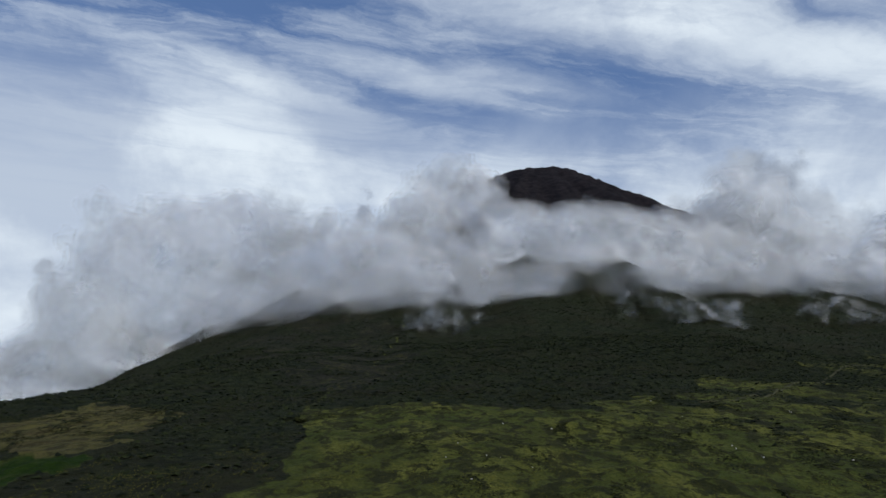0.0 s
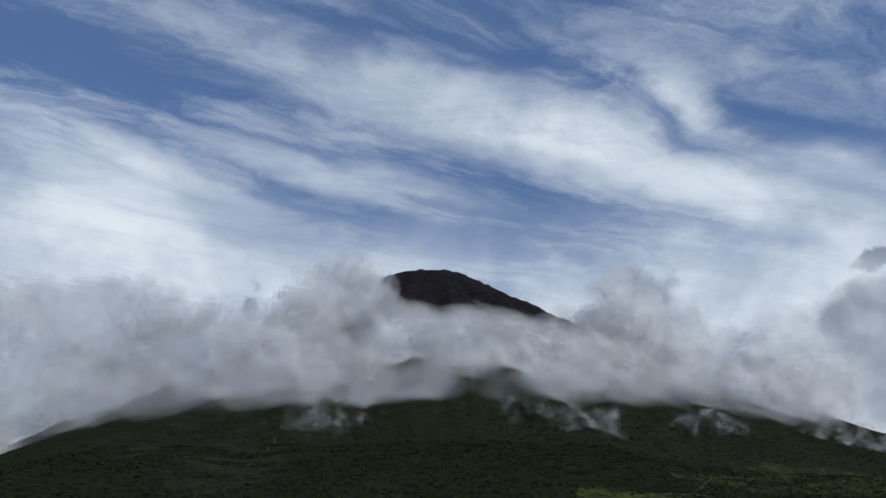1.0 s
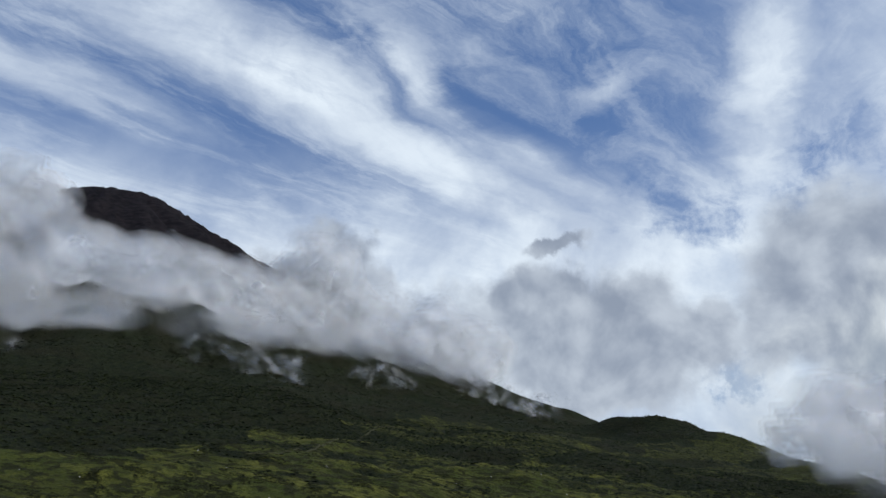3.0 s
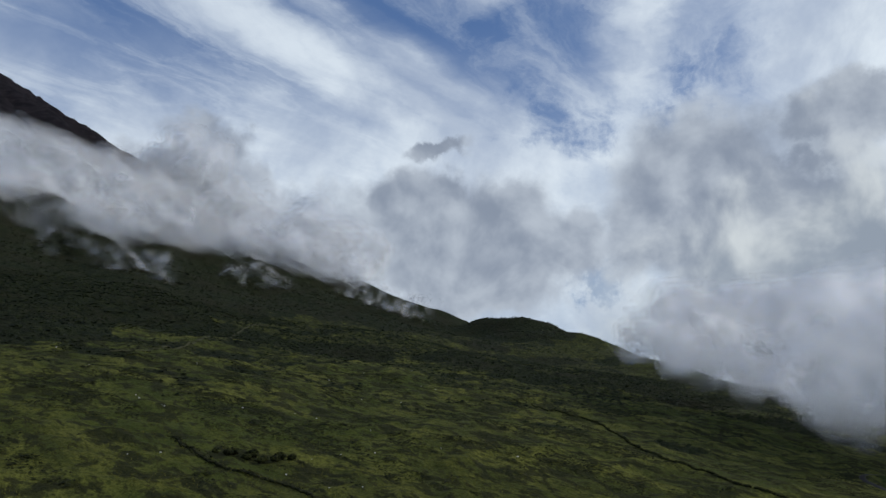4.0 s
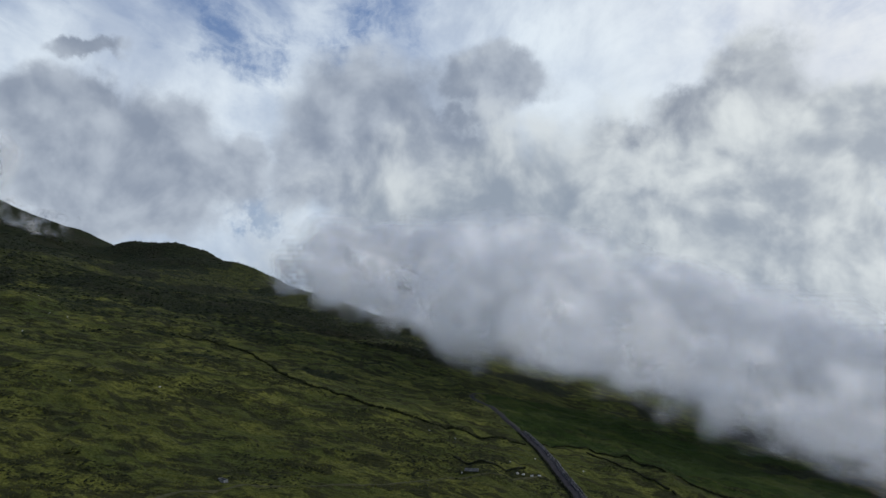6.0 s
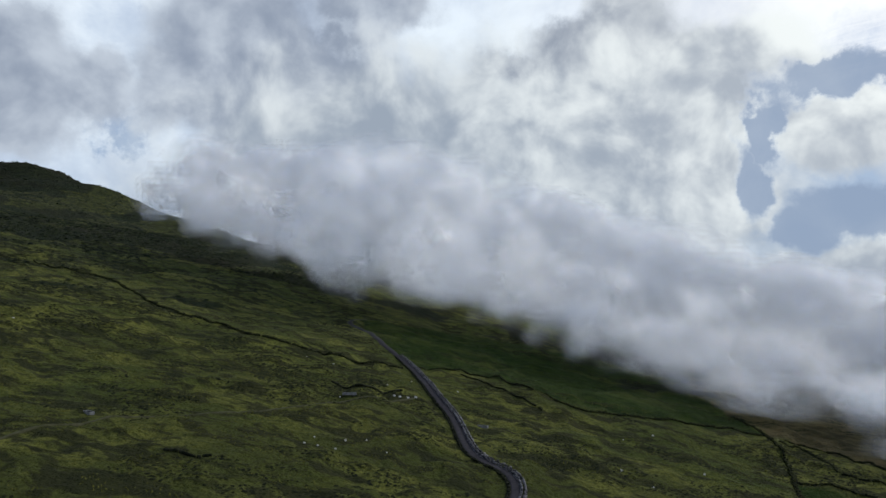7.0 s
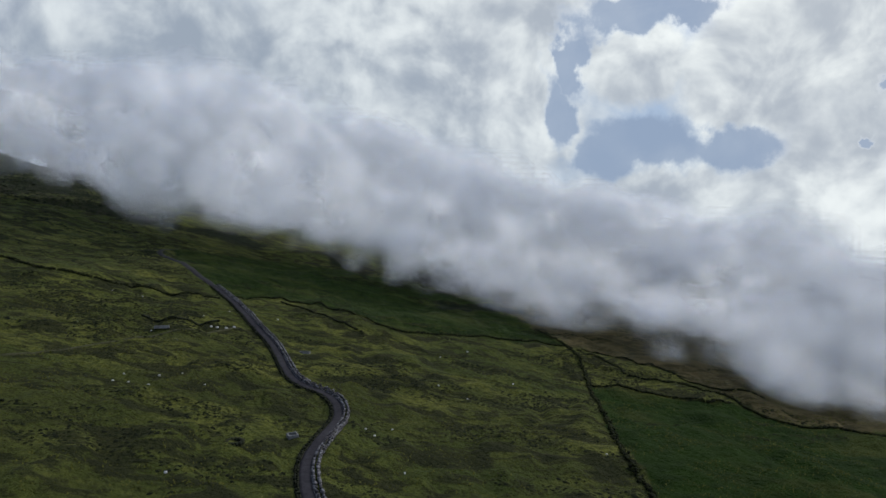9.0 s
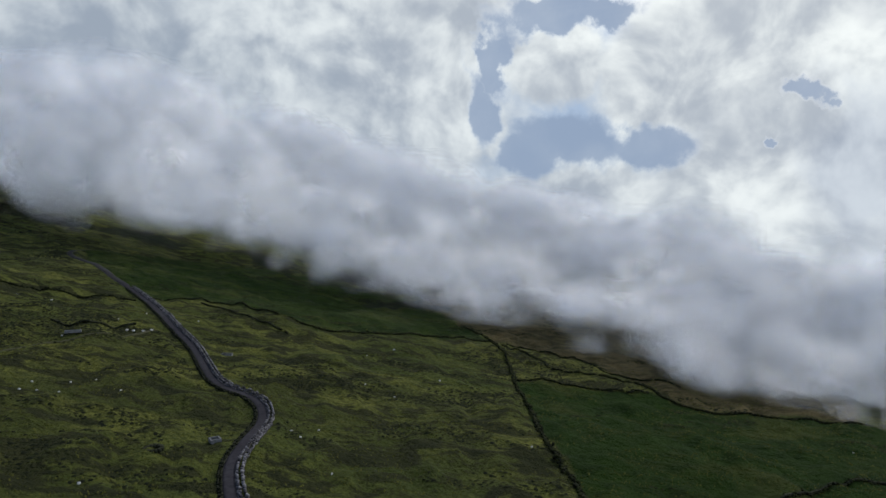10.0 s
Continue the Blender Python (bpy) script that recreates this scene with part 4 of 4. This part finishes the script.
def shrub(x, y, size, seed):
    """A round dark bush with short branching stems and a crown of ragged clumps."""
    rng = np.random.default_rng(seed)
    ob = tagged(new("shrub"), "round dark green shrub standing in the pasture", "shrub", "shrubs in the pasture")
    ob.location = (x, y, float(terrain(x, y)[0]) - 0.1)
    bm = bmesh.new()
    for k in range(4):
        a = k * 1.57 + rng.uniform(-0.4, 0.4)
        m = Matrix.Translation((math.cos(a) * size * 0.18, math.sin(a) * size * 0.18, size * 0.35)) @ Euler((math.sin(-a) * 0.5, math.cos(a) * 0.5, 0)).to_matrix().to_4x4()
        bmesh.ops.create_cone(bm, cap_ends=True, segments=6, radius1=0.09 * size, radius2=0.04 * size, depth=size * 0.8, matrix=m)
    part("stems", bm, DIRT, ob)
    n = 60
    d = rng.normal(0, 1, (n, 3))
    d /= np.linalg.norm(d, axis=1)[:, None]
    c = d * rng.uniform(0.5, 1.0, (n, 1)) * np.array([[size, size, size * 0.6]]) + np.array([[0, 0, size * 0.75]])
    c[:, 2] = np.maximum(c[:, 2], 0.15)
    v, f = clumps(rng, c, rng.uniform(0.16, 0.34, (n, 1)) * size * np.ones((1, 3)))
    crown = new("crown", mesh_from("crown", v, f, LEAF, flat=True))
    crown.parent = ob
    return ob


# ---- small things ----
def boulder(x, y, size, seed):
    rng = np.random.default_rng(seed)
    bm = bmesh.new()
    bmesh.ops.create_icosphere(bm, subdivisions=2, radius=size)
    for v in bm.verts:
        k = 1 + 0.28 * noise.noise(v.co * (1.3 / size) + Vector((seed * 3.1, 0, 0)))
        v.co = Vector((v.co.x * k * rng.uniform(0.97, 1.03) * 1.2, v.co.y * k * 0.85, max(v.co.z * k * 0.8, -0.3 * size)))
    me = bpy.data.meshes.new("boulder")
    bm.to_mesh(me)
    bm.free()
    me.materials.append(PALE_STONE)
    ob = new("boulder", me)
    ob.matrix_world = pose(x, y, float(terrain(x, y)[0]) + size * 0.25, 0, 0, rng.uniform(0, 360))
    return tagged(ob, "small pale weathered stone lying in the grass", "stone", "pale stones in the pasture")


def box_mesh(bm, x, y, z, sx, sy, sz):
    r = bmesh.ops.create_cube(bm, size=1.0, matrix=Matrix.Translation((x, y, z)) @ Matrix.Diagonal((sx, sy, sz, 1)))
    bmesh.ops.bevel(bm, geom=list({e for v in r["verts"] for e in v.link_edges}), offset=min(sx, sy, sz) * 0.12, segments=1, affect="EDGES")


def trough(x, y, turn, long, label):
    ob = tagged(new("water_trough"), label, "trough")
    z = float(np.max(terrain(np.array([x - 1, x + 1, x]), np.array([y, y, y]))))
    ob.matrix_world = pose(x, y, z - 0.1, 0, 0, turn)
    for s in (-1, 1):
        bm = bmesh.new()
        box_mesh(bm, 0, s * 0.5, 0.35, long, 0.16, 0.7)
        part("side_wall", bm, CONCRETE, ob)
        bm = bmesh.new()
        box_mesh(bm, s * (long / 2 - 0.08), 0, 0.35, 0.16, 0.84, 0.7)
        part("end_wall", bm, CONCRETE, ob)
    bm = bmesh.new()
    box_mesh(bm, 0, 0, 0.06, long - 0.3, 0.84, 0.12)
    part("floor_slab", bm, CONCRETE, ob)
    bm = bmesh.new()
    bmesh.ops.create_grid(bm, x_segments=1, y_segments=1, size=0.5, matrix=Matrix.Translation((0, 0, 0.5)) @ Matrix.Diagonal((long - 0.32, 0.84, 1, 1)))
    part("water", bm, WATER, ob, "dark still water")
    return ob


def stone_pen(x, y):
    """A small square pen of low walls, open above."""
    ob = tagged(new("stone_pen"), "small square pen of low grey stone walls", "pen")
    ob.matrix_world = pose(x, y, float(terrain(x, y)[0]) - 0.15, 0, 0, 20)
    for cx, cy, sx, sy in ((-0.9, 0, 0.3, 2.1), (0.9, 0, 0.3, 2.1), (0, 0.9, 1.5, 0.3), (0, -0.9, 1.5, 0.3)):
        bm = bmesh.new()
        box_mesh(bm, cx, cy, 0.4, sx, sy, 0.8)
        part("wall", bm, CONCRETE, ob)
    return ob


def stone_ring(x, y, rad):
    ob = tagged(new("stone_ring"), "ring of dark stones round a hollow in the grass", "stone ring")
    ob.location = (x, y, float(terrain(x, y)[0]))
    rng = np.random.default_rng(9)
    for k in range(14):
        a = k * 2 * math.pi / 14
        v, q = stones(rng, np.array([[math.cos(a) * rad, math.sin(a) * rad, 0.15]]), np.array([[0.4, 0.3, 0.32]]), np.array([a]))
        st = new("stone", mesh_from("stone", v, q, DARK_STONE, flat=True))
        st.parent = ob
    return ob


build_road()
stone_wall(ROAD, -1.85, 1.1, STONE, "dry wall of grey lava stones lining the lane", 1, (0.0, 0.66), 1.1, 0.36)
stone_wall(ROAD, 1.6, 0.55, DARK_STONE, "low mossy kerb wall of dark stones along the lane", 2, (0.0, 0.66), 0.5, 0.32)
for k, (line, wide, high, label) in enumerate((
        (FENCE, 0.9, 1.2, "old field wall overgrown with dark scrub dividing pasture from green field"),
        (CROSS, 0.9, 1.1, "overgrown wall along the top of the green field"),
        (DIAG, 0.9, 1.1, "overgrown wall below the dry brown ground"),
        (HEDGE, 0.8, 1.1, "dark overgrown wall between olive pasture and deep green field"),
        (LOOP, 1.0, 1.0, "short curved bank of dark scrub"),
        (UPPER, 0.9, 1.0, "overgrown wall crossing the dry slope"),
        (LEFT_WALL, 1.1, 1.3, "long dark overgrown wall meeting the lane"),
        (RIGHT_WALL, 0.8, 1.0, "overgrown wall leading off the lane"),
        (DITCH, 2.2, 1.0, "winding dark bank grown with heather"),
        (NEAR_BANK, 1.2, 0.9, "curved bank of dark scrub in the green field"),
        (LEDGE, 1.2, 0.8, "scrubby ledge running down from the lane"),
        (GATE_BANK, 1.6, 0.7, "short dark scrub bank near the lane"),
        (SOUTH_BANK, 0.9, 0.6, "low dark turf bank in the pasture"))):
    hedge(line, wide, high, label, 100 + k)
build_heath()
for k, (x, y, s) in enumerate(((112, 212, 2.0), (115, 214, 2.3), (117, 209, 1.9), (121, 213, 2.4), (122, 208, 1.8), (124, 204, 2.0), (119, 204, 1.6), (110, 216, 1.5), (127, 206, 2.2), (132, 207, 1.8),
                               (-79, 398, 2.6), (-76, 396, 2.2), (-73, 392, 1.8))):
    shrub(x, y, s * 0.8, 200 + k)
PALE = [(115, 35), (215, 68), (162, 60), (163, 57), (169, 60), (164, 53), (172, 53), (177, 49), (170, 42), (278, 102), (232, 75), (276, 90), (244, 60),
        (270, 57), (262, 38), (245, -20), (258, -31), (204, -16), (199, -24), (220, -41), (162, -2), (153, 2), (156, -51), (134, -4), (155, 4), (168, -148)]
UPHILL = [(80, 208), (90, 210), (122, 284), (124, 315), (209, 441), (158, 288), (180, 281), (186, 273), (134, 210), (139, 206), (120, 191), (290, 412), (343, 442),
          (261, 338), (191, 241), (167, 208), (152, 208), (133, 171), (120, 169), (286, 332), (355, 390), (353, 373), (195, 203), (217, 184), (394, 444)]
NORTH = [(51, 348), (37, 359), (30, 369), (1, 269), (16, 274), (21, 273), (31, 260), (9, 234), (6, 298), (139, 489), (136, 418), (124, 319), (125, 293), (210, 445), (163, 299)]
for k, (x, y) in enumerate(PALE + UPHILL + NORTH):
    boulder(x, y, random.uniform(0.17, 0.29) * (1 + 0.0012 * math.hypot(x, y)), k)
for k, (x, y) in enumerate(((231, 54.5), (232.5, 53), (234, 50.5), (236, 48.5))):
    boulder(x, y, 0.5, 80 + k)
trough(215, 65, 100, 4.2, "long grey concrete water trough in the pasture")
trough(220, 24, 75, 3.2, "short pale concrete water trough beside the lane")
trough(150, 107.5, 60, 3.4, "grey concrete water trough on bare earth by the track")
stone_pen(144, 18.5)
stone_ring(134, 28, 1.5)
